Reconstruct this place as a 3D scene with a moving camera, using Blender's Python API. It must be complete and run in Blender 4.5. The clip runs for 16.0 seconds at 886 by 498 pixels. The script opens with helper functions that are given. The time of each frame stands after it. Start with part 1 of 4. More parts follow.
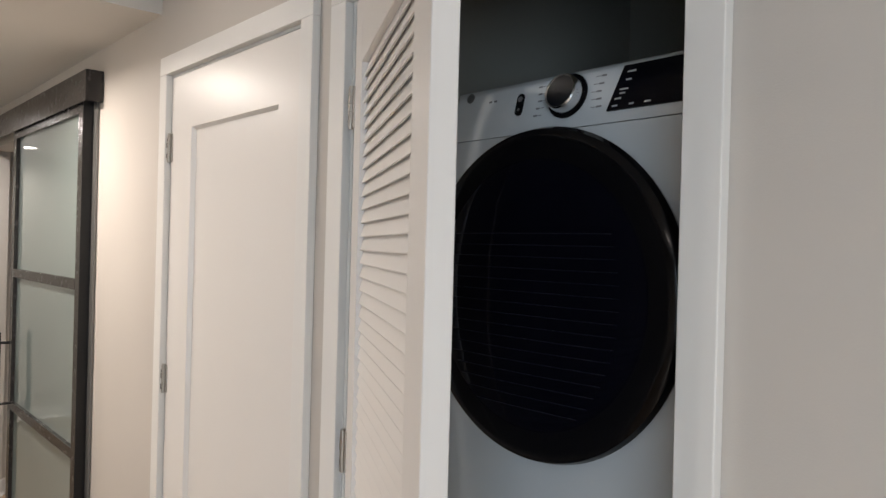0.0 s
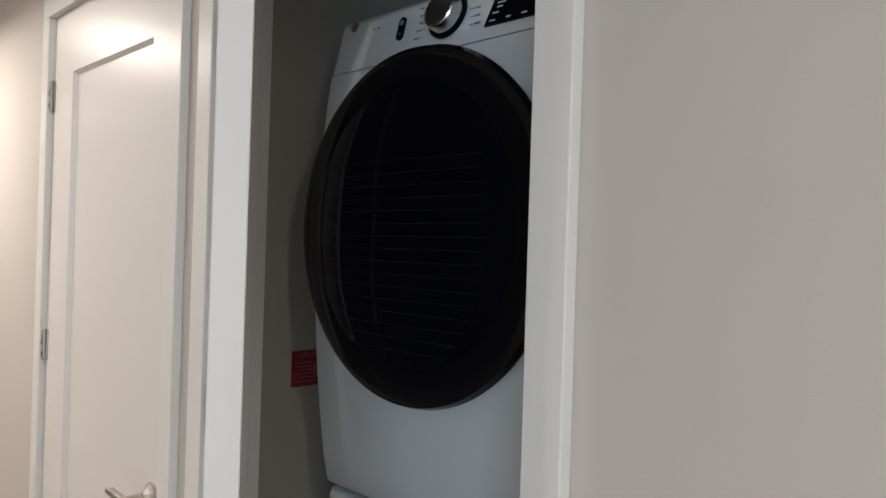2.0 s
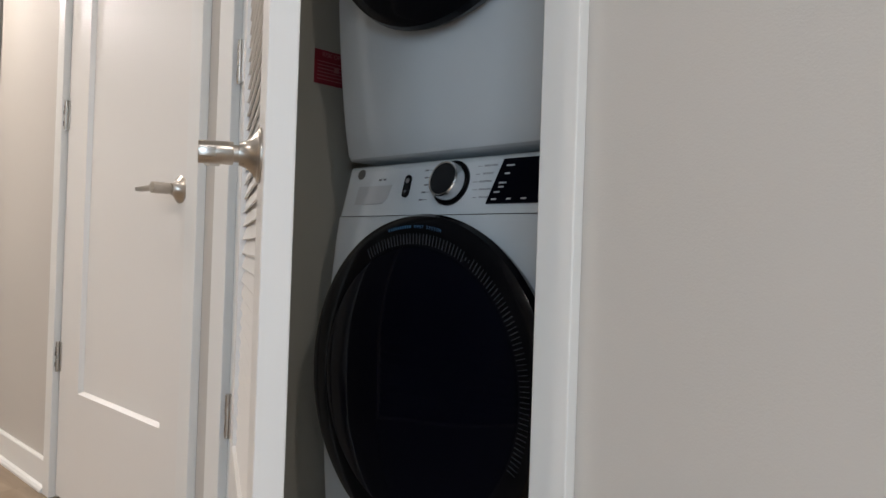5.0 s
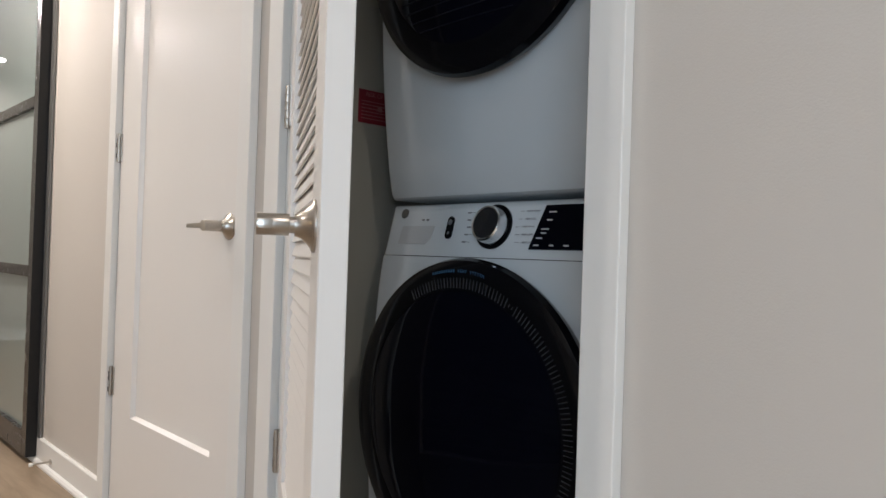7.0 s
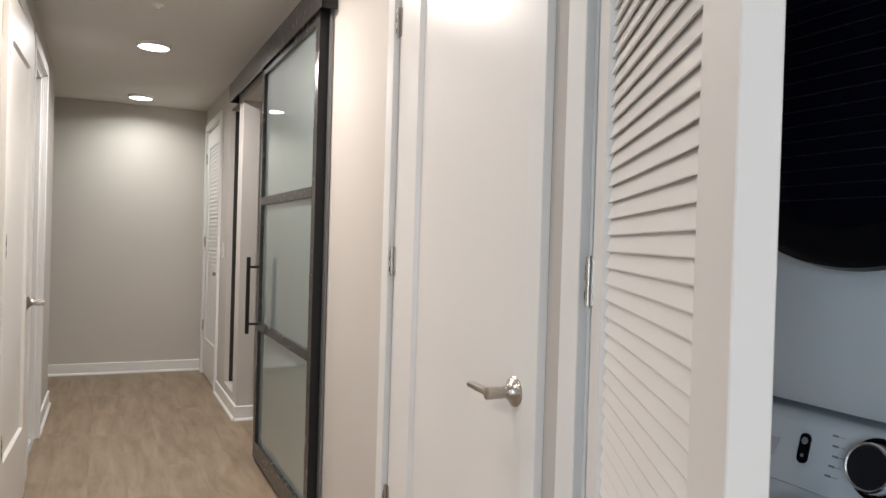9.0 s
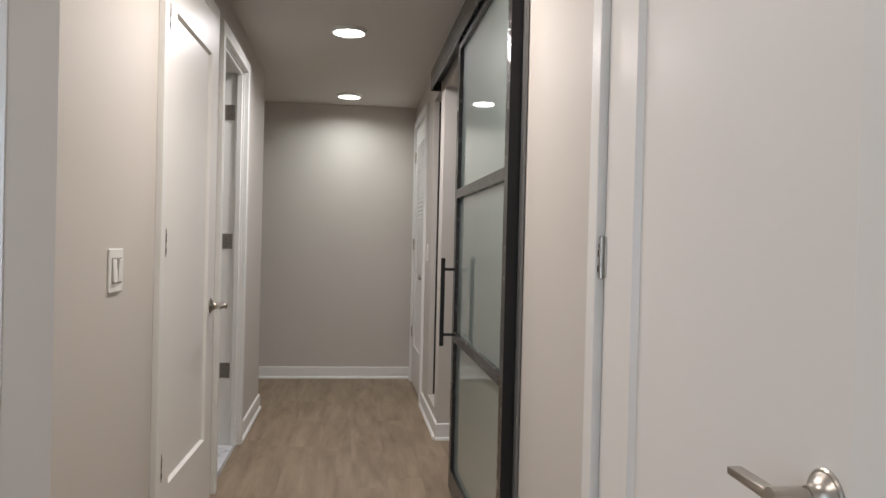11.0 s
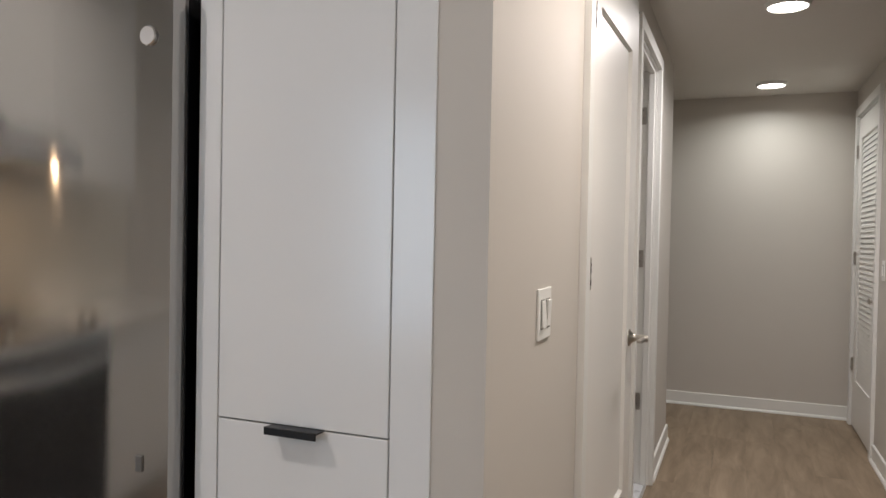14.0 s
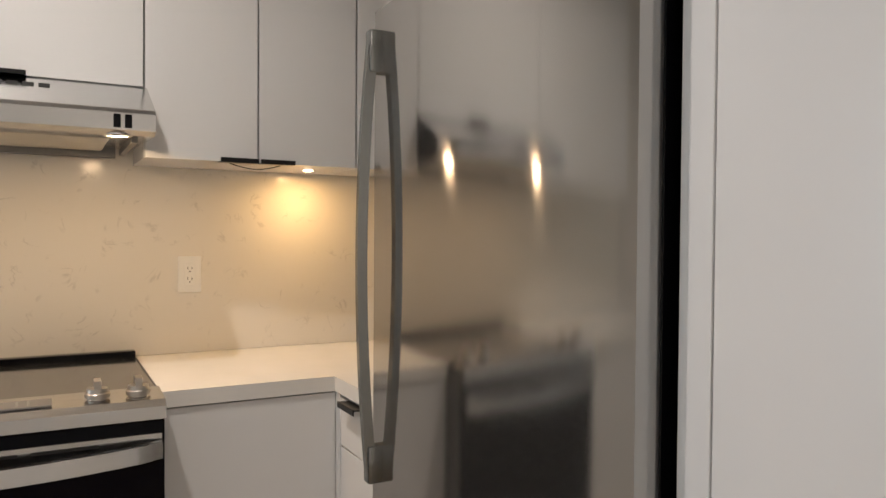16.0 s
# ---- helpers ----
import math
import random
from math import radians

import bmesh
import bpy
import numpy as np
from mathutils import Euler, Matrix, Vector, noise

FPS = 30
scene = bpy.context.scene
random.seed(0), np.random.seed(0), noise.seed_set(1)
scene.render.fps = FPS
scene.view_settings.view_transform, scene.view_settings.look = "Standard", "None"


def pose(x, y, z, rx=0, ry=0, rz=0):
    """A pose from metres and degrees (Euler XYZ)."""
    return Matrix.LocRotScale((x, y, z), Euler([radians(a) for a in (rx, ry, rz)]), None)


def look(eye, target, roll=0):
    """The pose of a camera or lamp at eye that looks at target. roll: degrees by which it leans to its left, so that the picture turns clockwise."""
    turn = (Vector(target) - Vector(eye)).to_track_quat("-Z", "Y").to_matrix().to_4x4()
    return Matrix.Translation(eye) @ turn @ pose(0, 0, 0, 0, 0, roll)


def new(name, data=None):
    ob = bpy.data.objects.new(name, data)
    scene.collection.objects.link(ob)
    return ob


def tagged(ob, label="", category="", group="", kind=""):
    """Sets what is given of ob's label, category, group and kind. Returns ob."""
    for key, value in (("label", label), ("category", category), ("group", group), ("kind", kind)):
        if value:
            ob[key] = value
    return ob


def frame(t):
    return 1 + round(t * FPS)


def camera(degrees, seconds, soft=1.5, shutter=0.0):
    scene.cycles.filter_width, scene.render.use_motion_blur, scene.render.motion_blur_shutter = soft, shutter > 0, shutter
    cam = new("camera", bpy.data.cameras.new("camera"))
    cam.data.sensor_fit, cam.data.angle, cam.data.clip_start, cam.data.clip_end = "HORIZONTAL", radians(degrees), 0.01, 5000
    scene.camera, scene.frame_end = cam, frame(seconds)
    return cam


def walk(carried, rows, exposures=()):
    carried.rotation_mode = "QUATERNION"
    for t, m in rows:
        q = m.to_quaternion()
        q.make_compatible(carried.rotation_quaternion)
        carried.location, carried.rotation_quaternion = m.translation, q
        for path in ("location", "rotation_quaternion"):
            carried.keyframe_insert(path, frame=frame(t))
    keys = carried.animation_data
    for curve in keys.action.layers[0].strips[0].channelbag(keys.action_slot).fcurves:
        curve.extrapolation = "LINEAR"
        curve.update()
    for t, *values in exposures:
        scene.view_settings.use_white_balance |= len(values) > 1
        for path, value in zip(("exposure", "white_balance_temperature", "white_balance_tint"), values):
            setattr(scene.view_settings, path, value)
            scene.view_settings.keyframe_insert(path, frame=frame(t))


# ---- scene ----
cam = camera(62.4, 16.0)
PATH = [
    (0, (0.101, 0.115, 1.654), (1.435, 1.605, 1.65), 1.5),
    (0.5, (0.109, 0.072, 1.652), (1.467, 1.54, 1.654), 1.6),
    (1, (0.171, 0.078, 1.629), (1.551, 1.525, 1.63), 1.6),
    (1.5, (0.266, 0.08, 1.602), (1.666, 1.508, 1.605), 1.6),
    (2, (0.3, 0.084, 1.531), (1.716, 1.496, 1.53), 1.8),
    (2.5, (0.303, 0.084, 1.43), (1.724, 1.491, 1.427), 1.8),
    (3, (0.301, 0.082, 1.277), (1.723, 1.489, 1.3), 1.9),
    (3.5, (0.27, 0.062, 1.17), (1.706, 1.455, 1.166), 1.8),
    (4, (0.24, 0.047, 1.041), (1.68, 1.436, 1.063), 2.0),
    (4.5, (0.204, 0.029, 0.925), (1.644, 1.416, 0.953), 1.9),
    (5, (0.204, 0.044, 0.806), (1.642, 1.434, 0.819), 1.9),
    (7.5, (0.168, 0.036, 0.96), (1.471, 1.553, 0.983), 1.9),
    (8, (0.195, 0.071, 1.137), (1.359, 1.698, 1.142), 1.8),
    (8.5, (0.206, 0.167, 1.226), (1.214, 1.894, 1.216), 1.7),
    (9, (0.199, 0.33, 1.268), (1.037, 2.146, 1.248), 1.7),
    (9.5, (0.282, 0.525, 1.248), (0.945, 2.411, 1.224), 1.7),
    (11.8, (0.491, 1.021, 1.225), (0.581, 3.019, 1.207), 1.3),
    (12, (0.482, 1.022, 1.23), (0.534, 3.021, 1.211), 1.3),
    (12.5, (0.487, 1.038, 1.23), (0.42, 3.036, 1.213), 1.3),
    (13, (0.445, 1.099, 1.246), (0.213, 3.086, 1.226), 1.3),
    (13.5, (0.34, 1.245, 1.273), (-0.125, 3.19, 1.243), 1.3),
    (14, (0.259, 1.375, 1.303), (-0.492, 3.228, 1.267), 1.1),
    (14.5, (0.21, 1.574, 1.304), (-0.857, 3.265, 1.268), 0.8),
    (15, (0.166, 1.725, 1.294), (-1.215, 3.171, 1.266), 0.8),
    (15.5, (0.025, 1.743, 1.305), (-1.544, 2.982, 1.267), 0.6),
    (16, (-0.08, 1.855, 1.303), (-1.837, 2.809, 1.262), 0.4),
]
walk(cam, [(t, look(eye, target, roll)) for t, eye, target, roll in PATH], ((0, 0.2, 6750, 13), (3, 0.15, 6600, 12), (5, 0.22, 6520, 12), (7.5, 0.3, 6520, 12), (8.5, 0.35, 6520, 12), (9.2, 0.22, 6400, 12), (9.7, 0.12, 6320, 12), (12, -0.2, 6320, 12), (13, -0.26, 6320, 12), (14, -0.1, 6500, 12), (16, 0.06, 6780, 12)))

# ---- world and lights ----
world = bpy.data.worlds.new("sky")
scene.world = world
world.use_nodes = True
wn = world.node_tree
sky = wn.nodes.new("ShaderNodeTexSky")
sky.sky_type, sky.sun_disc = "NISHITA", False
sky.sun_elevation, sky.sun_rotation = radians(35), radians(150)
bg = wn.nodes["Background"]
wn.links.new(sky.outputs[0], bg.inputs[0])
bg.inputs[1].default_value = 0.10

sun = new("sun", bpy.data.lights.new("sun", "SUN"))
sun.data.energy, sun.data.angle, sun.data.color = 2.0, radians(0.5), (1, 0.95, 0.88)
sun.rotation_euler = (radians(55), 0, radians(-60))


def area(name, at, to, sx, sy, watts, color, shape="RECTANGLE", spread=180):
    d = bpy.data.lights.new(name, "AREA")
    d.shape, d.size, d.size_y, d.energy, d.color, d.spread = shape, sx, sy, watts, color, radians(spread)
    ob = new(name, d)
    ob.matrix_world = look(at, to)
    return ob


WARM, NEUT, COOL = (1.0, 0.78, 0.55), (1.0, 0.96, 0.94), (0.62, 0.81, 1.0)
CEIL, CEILK = 2.42, 2.74
LAMPS = [(0.44, 3.28), (0.44, 5.15), (0.44, 7.02)]
for (lx, ly), watts, tone, cone in zip(LAMPS, (17.5, 20.5, 7.2), ((1.0, 0.92, 0.84), NEUT, (0.97, 1.0, 0.95)), (166, 166, 160)):
    area("lamp_light", (lx, ly, CEIL - 0.032), (lx, ly, 0), 0.17, 0.17, watts, tone, "DISK", cone)
# Unseen ceiling lamps, placed and powered to brighten cabinets, doors and walls.
DOWN = [(-1.42, 1.60), (-1.15, -0.45), (-1.15, -1.9), (0.36, 2.00), (0.42, -0.75)]
for (lx, ly), watts in zip(DOWN, (15, 5, 8.5, 4.5, 9.5)):
    area("fill_downlight", (lx, ly, CEILK - 0.02), (lx, ly, 0), 0.07, 0.07, watts, (1.0, 0.925, 0.86), "DISK", 150)
for hy in (1.46, 2.00):
    area("hood_light", (-2.125, hy, 1.538), (-2.125, hy, 0), 0.03, 0.03, 1.7, (1.0, 0.70, 0.42), "DISK")
area("under_cabinet_light", (-2.40, 2.61, 1.499), (-2.40, 2.61, 1.0), 0.03, 0.03, 1.3, (1.0, 0.62, 0.26), "DISK")
area("window_light", (-2.50, -2.45, 1.4), (0, -2.2, 1.3), 2.2, 2.0, 78, COOL)

# ---- materials ----


def mat(name, color, rough=0.5, metal=0.0, coat=0.0, noise_scale=0.0, vary=0.0, bump=0.0, bump_scale=200.0, stretch=(1, 1, 1), rvary=0.0, transmission=0.0, spec=0.5):
    m = bpy.data.materials.new(name)
    m.use_nodes = True
    nt = m.node_tree
    b = nt.nodes["Principled BSDF"]
    b.inputs["Base Color"].default_value = (*color, 1)
    b.inputs["Roughness"].default_value = rough
    b.inputs["Metallic"].default_value = metal
    b.inputs["Coat Weight"].default_value = coat
    b.inputs["Coat Roughness"].default_value = 0.05
    b.inputs["Transmission Weight"].default_value = transmission
    b.inputs["Specular IOR Level"].default_value = spec
    tc = nt.nodes.new("ShaderNodeTexCoord")
    mp = nt.nodes.new("ShaderNodeMapping")
    mp.inputs["Scale"].default_value = stretch
    nt.links.new(tc.outputs["Object"], mp.inputs["Vector"])
    if vary or rvary:
        n = nt.nodes.new("ShaderNodeTexNoise")
        n.inputs["Scale"].default_value = noise_scale
        n.inputs["Detail"].default_value = 6
        nt.links.new(mp.outputs[0], n.inputs["Vector"])
        if vary:
            r = nt.nodes.new("ShaderNodeValToRGB")
            r.color_ramp.elements[0].position, r.color_ramp.elements[1].position = 0.3, 0.7
            r.color_ramp.elements[0].color = (*[c * (1 - vary) for c in color], 1)
            r.color_ramp.elements[1].color = (*[min(1, c * (1 + vary)) for c in color], 1)
            nt.links.new(n.outputs["Fac"], r.inputs["Fac"])
            nt.links.new(r.outputs[0], b.inputs["Base Color"])
        if rvary:
            q = nt.nodes.new("ShaderNodeMapRange")
            q.inputs["To Min"].default_value, q.inputs["To Max"].default_value = rough - rvary, rough + rvary
            nt.links.new(n.outputs["Fac"], q.inputs["Value"])
            nt.links.new(q.outputs[0], b.inputs["Roughness"])
    if bump:
        n2 = nt.nodes.new("ShaderNodeTexNoise")
        n2.inputs["Scale"].default_value, n2.inputs["Detail"].default_value = bump_scale, 4
        nt.links.new(mp.outputs[0], n2.inputs["Vector"])
        bp = nt.nodes.new("ShaderNodeBump")
        bp.inputs["Strength"].default_value, bp.inputs["Distance"].default_value = bump, 0.001
        nt.links.new(n2.outputs["Fac"], bp.inputs["Height"])
        nt.links.new(bp.outputs[0], b.inputs["Normal"])
    return m


WALL = mat("wall_paint", (0.565, 0.527, 0.48), 0.55, noise_scale=2.0, vary=0.015, bump=0.25, bump_scale=350, rvary=0.05)
CEILM = mat("ceiling_paint", (0.65, 0.62, 0.58), 0.75, noise_scale=2.0, vary=0.015, bump=0.3, bump_scale=300)
TRIM = mat("trim_paint", (0.78, 0.77, 0.74), 0.32, noise_scale=3, vary=0.008, bump=0.03, bump_scale=60, rvary=0.015)
DOORP = mat("door_paint", (0.78, 0.755, 0.72), 0.34, noise_scale=3, vary=0.008, bump=0.04, bump_scale=45, rvary=0.02, stretch=(1, 1, 0.4))
CAB = mat("cabinet_laminate", (0.74, 0.74, 0.74), 0.2, noise_scale=3, vary=0.01, rvary=0.03)
APPL = mat("white_enamel", (0.66, 0.69, 0.705), 0.25, noise_scale=5, vary=0.01, rvary=0.03, coat=0.2)
BLACKGL = mat("black_glass", (0.0012, 0.0014, 0.0045), 0.05, spec=0.13)
BLACKPL = mat("black_plastic", (0.003, 0.003, 0.004), 0.14, noise_scale=30, vary=0.1, spec=0.16)
CHROME = mat("chrome", (0.80, 0.80, 0.81), 0.2, 1.0, noise_scale=20, rvary=0.04)
NICKEL = mat("brushed_nickel", (0.50, 0.465, 0.42), 0.30, 1.0, noise_scale=60, vary=0.05, rvary=0.06, stretch=(1, 1, 12))
STEEL = mat("stainless_steel", (0.43, 0.415, 0.40), 0.09, 0.95, noise_scale=3, vary=0.03, rvary=0.01)
STEELL = mat("bright_stainless", (0.64, 0.64, 0.635), 0.22, 1.0, noise_scale=20, vary=0.05, rvary=0.05, stretch=(1, 1, 30))
nb_ = STEELL.node_tree
tb_ = nb_.nodes.new("ShaderNodeCombineXYZ")
tb_.inputs[1].default_value = 1.0
nb_.links.new(tb_.outputs[0], nb_.nodes["Principled BSDF"].inputs["Tangent"])
nb_.nodes["Principled BSDF"].inputs["Anisotropic"].default_value = 0.7
nt_ = STEEL.node_tree
tan_ = nt_.nodes.new("ShaderNodeCombineXYZ")
tan_.inputs[2].default_value = 1.0
nt_.links.new(tan_.outputs[0], nt_.nodes["Principled BSDF"].inputs["Tangent"])
nt_.nodes["Principled BSDF"].inputs["Anisotropic"].default_value = 0.95
HANDLEM = mat("grey_handle_metal", (0.24, 0.25, 0.245), 0.25, 0.9, noise_scale=20, vary=0.04)
STEELD = mat("grey_appliance_side", (0.22, 0.215, 0.21), 0.4, 0.6, noise_scale=20, vary=0.04, bump=0.1, bump_scale=300)
BRONZE = mat("dark_metal_frame", (0.040, 0.037, 0.036), 0.26, 0.45, noise_scale=30, vary=0.1, rvary=0.06)
BLACKM = mat("matt_black_metal", (0.01, 0.01, 0.011), 0.4, 0.3, noise_scale=50, vary=0.1)
SATIN = mat("satin_chrome", (0.85, 0.85, 0.86), 0.38, 0.8, noise_scale=20, rvary=0.04)
RINGM = mat("gloss_black_ring", (0.002, 0.002, 0.003), 0.13, spec=0.22)
FROST = mat("frosted_glass", (0.30, 0.37, 0.35), 0.55, coat=1.0, noise_scale=2, vary=0.02, transmission=0.35)
FROST.node_tree.nodes["Principled BSDF"].inputs["Coat Roughness"].default_value = 0.015
FROST.node_tree.nodes["Principled BSDF"].inputs["Coat IOR"].default_value = 1.85
PLASTIC = mat("white_plastic", (0.80, 0.79, 0.76), 0.35, noise_scale=20, vary=0.01)
# Dark brown that paints the shade inside the slot.
RECESS = mat("recess_shade", (0.022, 0.019, 0.017), 0.7, noise_scale=4, vary=0.1)
# Grey for switch rims, in place of the shadow round the rockers.
SWGAP = mat("grey_gap", (0.30, 0.29, 0.27), 0.6)
GREYTXT = mat("grey_print", (0.20, 0.20, 0.21), 0.6)
WHITETXT = mat("white_print", (0.50, 0.50, 0.50), 0.6)
RIBM = mat("dark_rib", (0.045, 0.046, 0.052), 0.5, spec=0.2)
BLUETXT = mat("blue_print", (0.03, 0.10, 0.19), 0.5)
RED = mat("red_sticker", (0.22, 0.016, 0.03), 0.45, noise_scale=20, vary=0.05)
PINKTXT = mat("pale_red_print", (0.38, 0.15, 0.16), 0.5)
DIALM = mat("dark_dial_face", (0.009, 0.010, 0.013), 0.16, noise_scale=30, vary=0.1)
# Near-black that paints the shade of gaps and slots; also the door seal.
VOID = mat("dark_gap", (0.008, 0.008, 0.008), 0.8)
# Olive-grey with the closet's shade put into the colour.
CLOSETW = mat("shaded_closet_paint", (0.36, 0.35, 0.305), 0.7, noise_scale=2, vary=0.02, bump=0.2, bump_scale=300)
COUNTER = mat("white_quartz", (0.76, 0.74, 0.70), 0.15, noise_scale=8, vary=0.02, rvary=0.03)


def emit(name, color, strength):
    m = bpy.data.materials.new(name)
    m.use_nodes = True
    b = m.node_tree.nodes["Principled BSDF"]
    b.inputs["Base Color"].default_value = (0.8, 0.8, 0.8, 1)
    b.inputs["Emission Color"].default_value = (*color, 1)
    b.inputs["Emission Strength"].default_value = strength
    return m


LED = emit("led_diffuser", (1, 0.95, 0.88), 9.0)
LEDK = emit("downlight_lens", (1, 0.93, 0.85), 9.0)
LEDW = emit("warm_lens", (1, 0.78, 0.5), 7.0)


def wood_floor():
    m = bpy.data.materials.new("oak_plank")
    m.use_nodes = True
    nt = m.node_tree
    b = nt.nodes["Principled BSDF"]
    tc, info = nt.nodes.new("ShaderNodeTexCoord"), nt.nodes.new("ShaderNodeObjectInfo")
    geo = nt.nodes.new("ShaderNodeNewGeometry")
    mp = nt.nodes.new("ShaderNodeMapping")
    mp.inputs["Scale"].default_value = (5.0, 0.75, 1)
    add = nt.nodes.new("ShaderNodeMath")
    add.operation = "ADD"
    nt.links.new(info.outputs["Random"], add.inputs[0])
    nt.links.new(geo.outputs["Random Per Island"], add.inputs[1])
    comb = nt.nodes.new("ShaderNodeCombineXYZ")
    mul = nt.nodes.new("ShaderNodeMath")
    mul.operation, mul.inputs[1].default_value = "MULTIPLY", 37
    nt.links.new(add.outputs[0], mul.inputs[0])
    nt.links.new(mul.outputs[0], comb.inputs[0])
    nt.links.new(mul.outputs[0], comb.inputs[1])
    nt.links.new(comb.outputs[0], mp.inputs["Location"])
    nt.links.new(geo.outputs["Position"], mp.inputs["Vector"])
    n = nt.nodes.new("ShaderNodeTexNoise")
    n.inputs["Scale"].default_value, n.inputs["Detail"].default_value, n.inputs["Distortion"].default_value = 2.6, 12, 0.5
    n.inputs["Roughness"].default_value = 0.62
    nt.links.new(mp.outputs[0], n.inputs["Vector"])
    r = nt.nodes.new("ShaderNodeValToRGB")
    e = r.color_ramp.elements
    e[0].position, e[0].color = 0.30, (0.170, 0.121, 0.077, 1)
    e[1].position, e[1].color = 0.72, (0.345, 0.258, 0.175, 1)
    nt.links.new(n.outputs["Fac"], r.inputs["Fac"])
    hs = nt.nodes.new("ShaderNodeHueSaturation")
    q = nt.nodes.new("ShaderNodeMapRange")
    q.inputs["From Max"].default_value = 2
    q.inputs["To Min"].default_value, q.inputs["To Max"].default_value = 0.95, 1.05
    nt.links.new(add.outputs[0], q.inputs["Value"])
    nt.links.new(q.outputs[0], hs.inputs["Value"])
    nt.links.new(r.outputs[0], hs.inputs["Color"])
    nt.links.new(hs.outputs[0], b.inputs["Base Color"])
    b.inputs["Roughness"].default_value = 0.45
    bp = nt.nodes.new("ShaderNodeBump")
    bp.inputs["Strength"].default_value, bp.inputs["Distance"].default_value = 0.2, 0.001
    nt.links.new(n.outputs["Fac"], bp.inputs["Height"])
    nt.links.new(bp.outputs[0], b.inputs["Normal"])
    return m


def veined(name, base, vein, scale, width, rough, amount=1.0):
    m = bpy.data.materials.new(name)
    m.use_nodes = True
    nt = m.node_tree
    b = nt.nodes["Principled BSDF"]
    geo = nt.nodes.new("ShaderNodeNewGeometry")
    n = nt.nodes.new("ShaderNodeTexNoise")
    n.inputs["Scale"].default_value, n.inputs["Detail"].default_value, n.inputs["Distortion"].default_value = scale, 7, 1.6
    nt.links.new(geo.outputs["Position"], n.inputs["Vector"])
    r = nt.nodes.new("ShaderNodeValToRGB")
    e = r.color_ramp.elements
    e[0].position, e[0].color = 0.5 - width, (0, 0, 0, 1)
    e[1].position, e[1].color = 0.5 + width, (0, 0, 0, 1)
    mid = e.new(0.5)
    mid.color = (1, 1, 1, 1)
    nt.links.new(n.outputs["Fac"], r.inputs["Fac"])
    n2 = nt.nodes.new("ShaderNodeTexNoise")
    n2.inputs["Scale"].default_value, n2.inputs["Detail"].default_value = scale * 2.2, 3
    nt.links.new(geo.outputs["Position"], n2.inputs["Vector"])
    r2 = nt.nodes.new("ShaderNodeValToRGB")
    r2.color_ramp.elements[0].position, r2.color_ramp.elements[1].position = 0.54, 0.66
    nt.links.new(n2.outputs["Fac"], r2.inputs["Fac"])
    mu = nt.nodes.new("ShaderNodeMath")
    mu.operation = "MULTIPLY"
    nt.links.new(r.outputs[0], mu.inputs[0])
    nt.links.new(r2.outputs[0], mu.inputs[1])
    mu2 = nt.nodes.new("ShaderNodeMath")
    mu2.operation, mu2.inputs[1].default_value = "MULTIPLY", amount
    nt.links.new(mu.outputs[0], mu2.inputs[0])
    mx = nt.nodes.new("ShaderNodeMix")
    mx.data_type = "RGBA"
    mx.inputs[6].default_value, mx.inputs[7].default_value = (*base, 1), (*vein, 1)
    nt.links.new(mu2.outputs[0], mx.inputs[0])
    nt.links.new(mx.outputs[2], b.inputs["Base Color"])
    b.inputs["Roughness"].default_value = rough
    return m


OAK = wood_floor()
MARBLE = veined("marble_tile", (0.62, 0.63, 0.65), (0.16, 0.18, 0.21), 7, 0.09, 0.25)
SPLASH = veined("veined_quartz", (0.72, 0.68, 0.61), (0.36, 0.33, 0.30), 8, 0.03, 0.18, 0.38)

# ---- building helpers ----


def bx(bm, x0, x1, y0, y1, z0, z1, bev=0.0, seg=2):
    m = Matrix.Translation(((x0 + x1) / 2, (y0 + y1) / 2, (z0 + z1) / 2)) @ Matrix.Diagonal((abs(x1 - x0), abs(y1 - y0), abs(z1 - z0), 1))
    vs = bmesh.ops.create_cube(bm, size=1, matrix=m)["verts"]
    if bev:
        es = list({e for v in vs for e in v.link_edges})
        bmesh.ops.bevel(bm, geom=es, offset=bev, segments=seg, affect="EDGES", profile=0.5)
    return vs


def cyl(bm, at, axis, r, length, seg=24, r2=None, bev=0.0):
    rot = {"x": Matrix.Rotation(radians(90), 4, "Y"), "y": Matrix.Rotation(radians(-90), 4, "X"), "z": Matrix.Identity(4)}[axis]
    vs = bmesh.ops.create_cone(bm, cap_ends=True, segments=seg, radius1=r, radius2=r if r2 is None else r2, depth=length, matrix=Matrix.Translation(at) @ rot)["verts"]
    if bev:
        es = [e for e in {e for v in vs for e in v.link_edges} if any(len(f.verts) > 4 for f in e.link_faces)]
        bmesh.ops.bevel(bm, geom=es, offset=bev, segments=2, affect="EDGES", profile=0.5)
    return vs


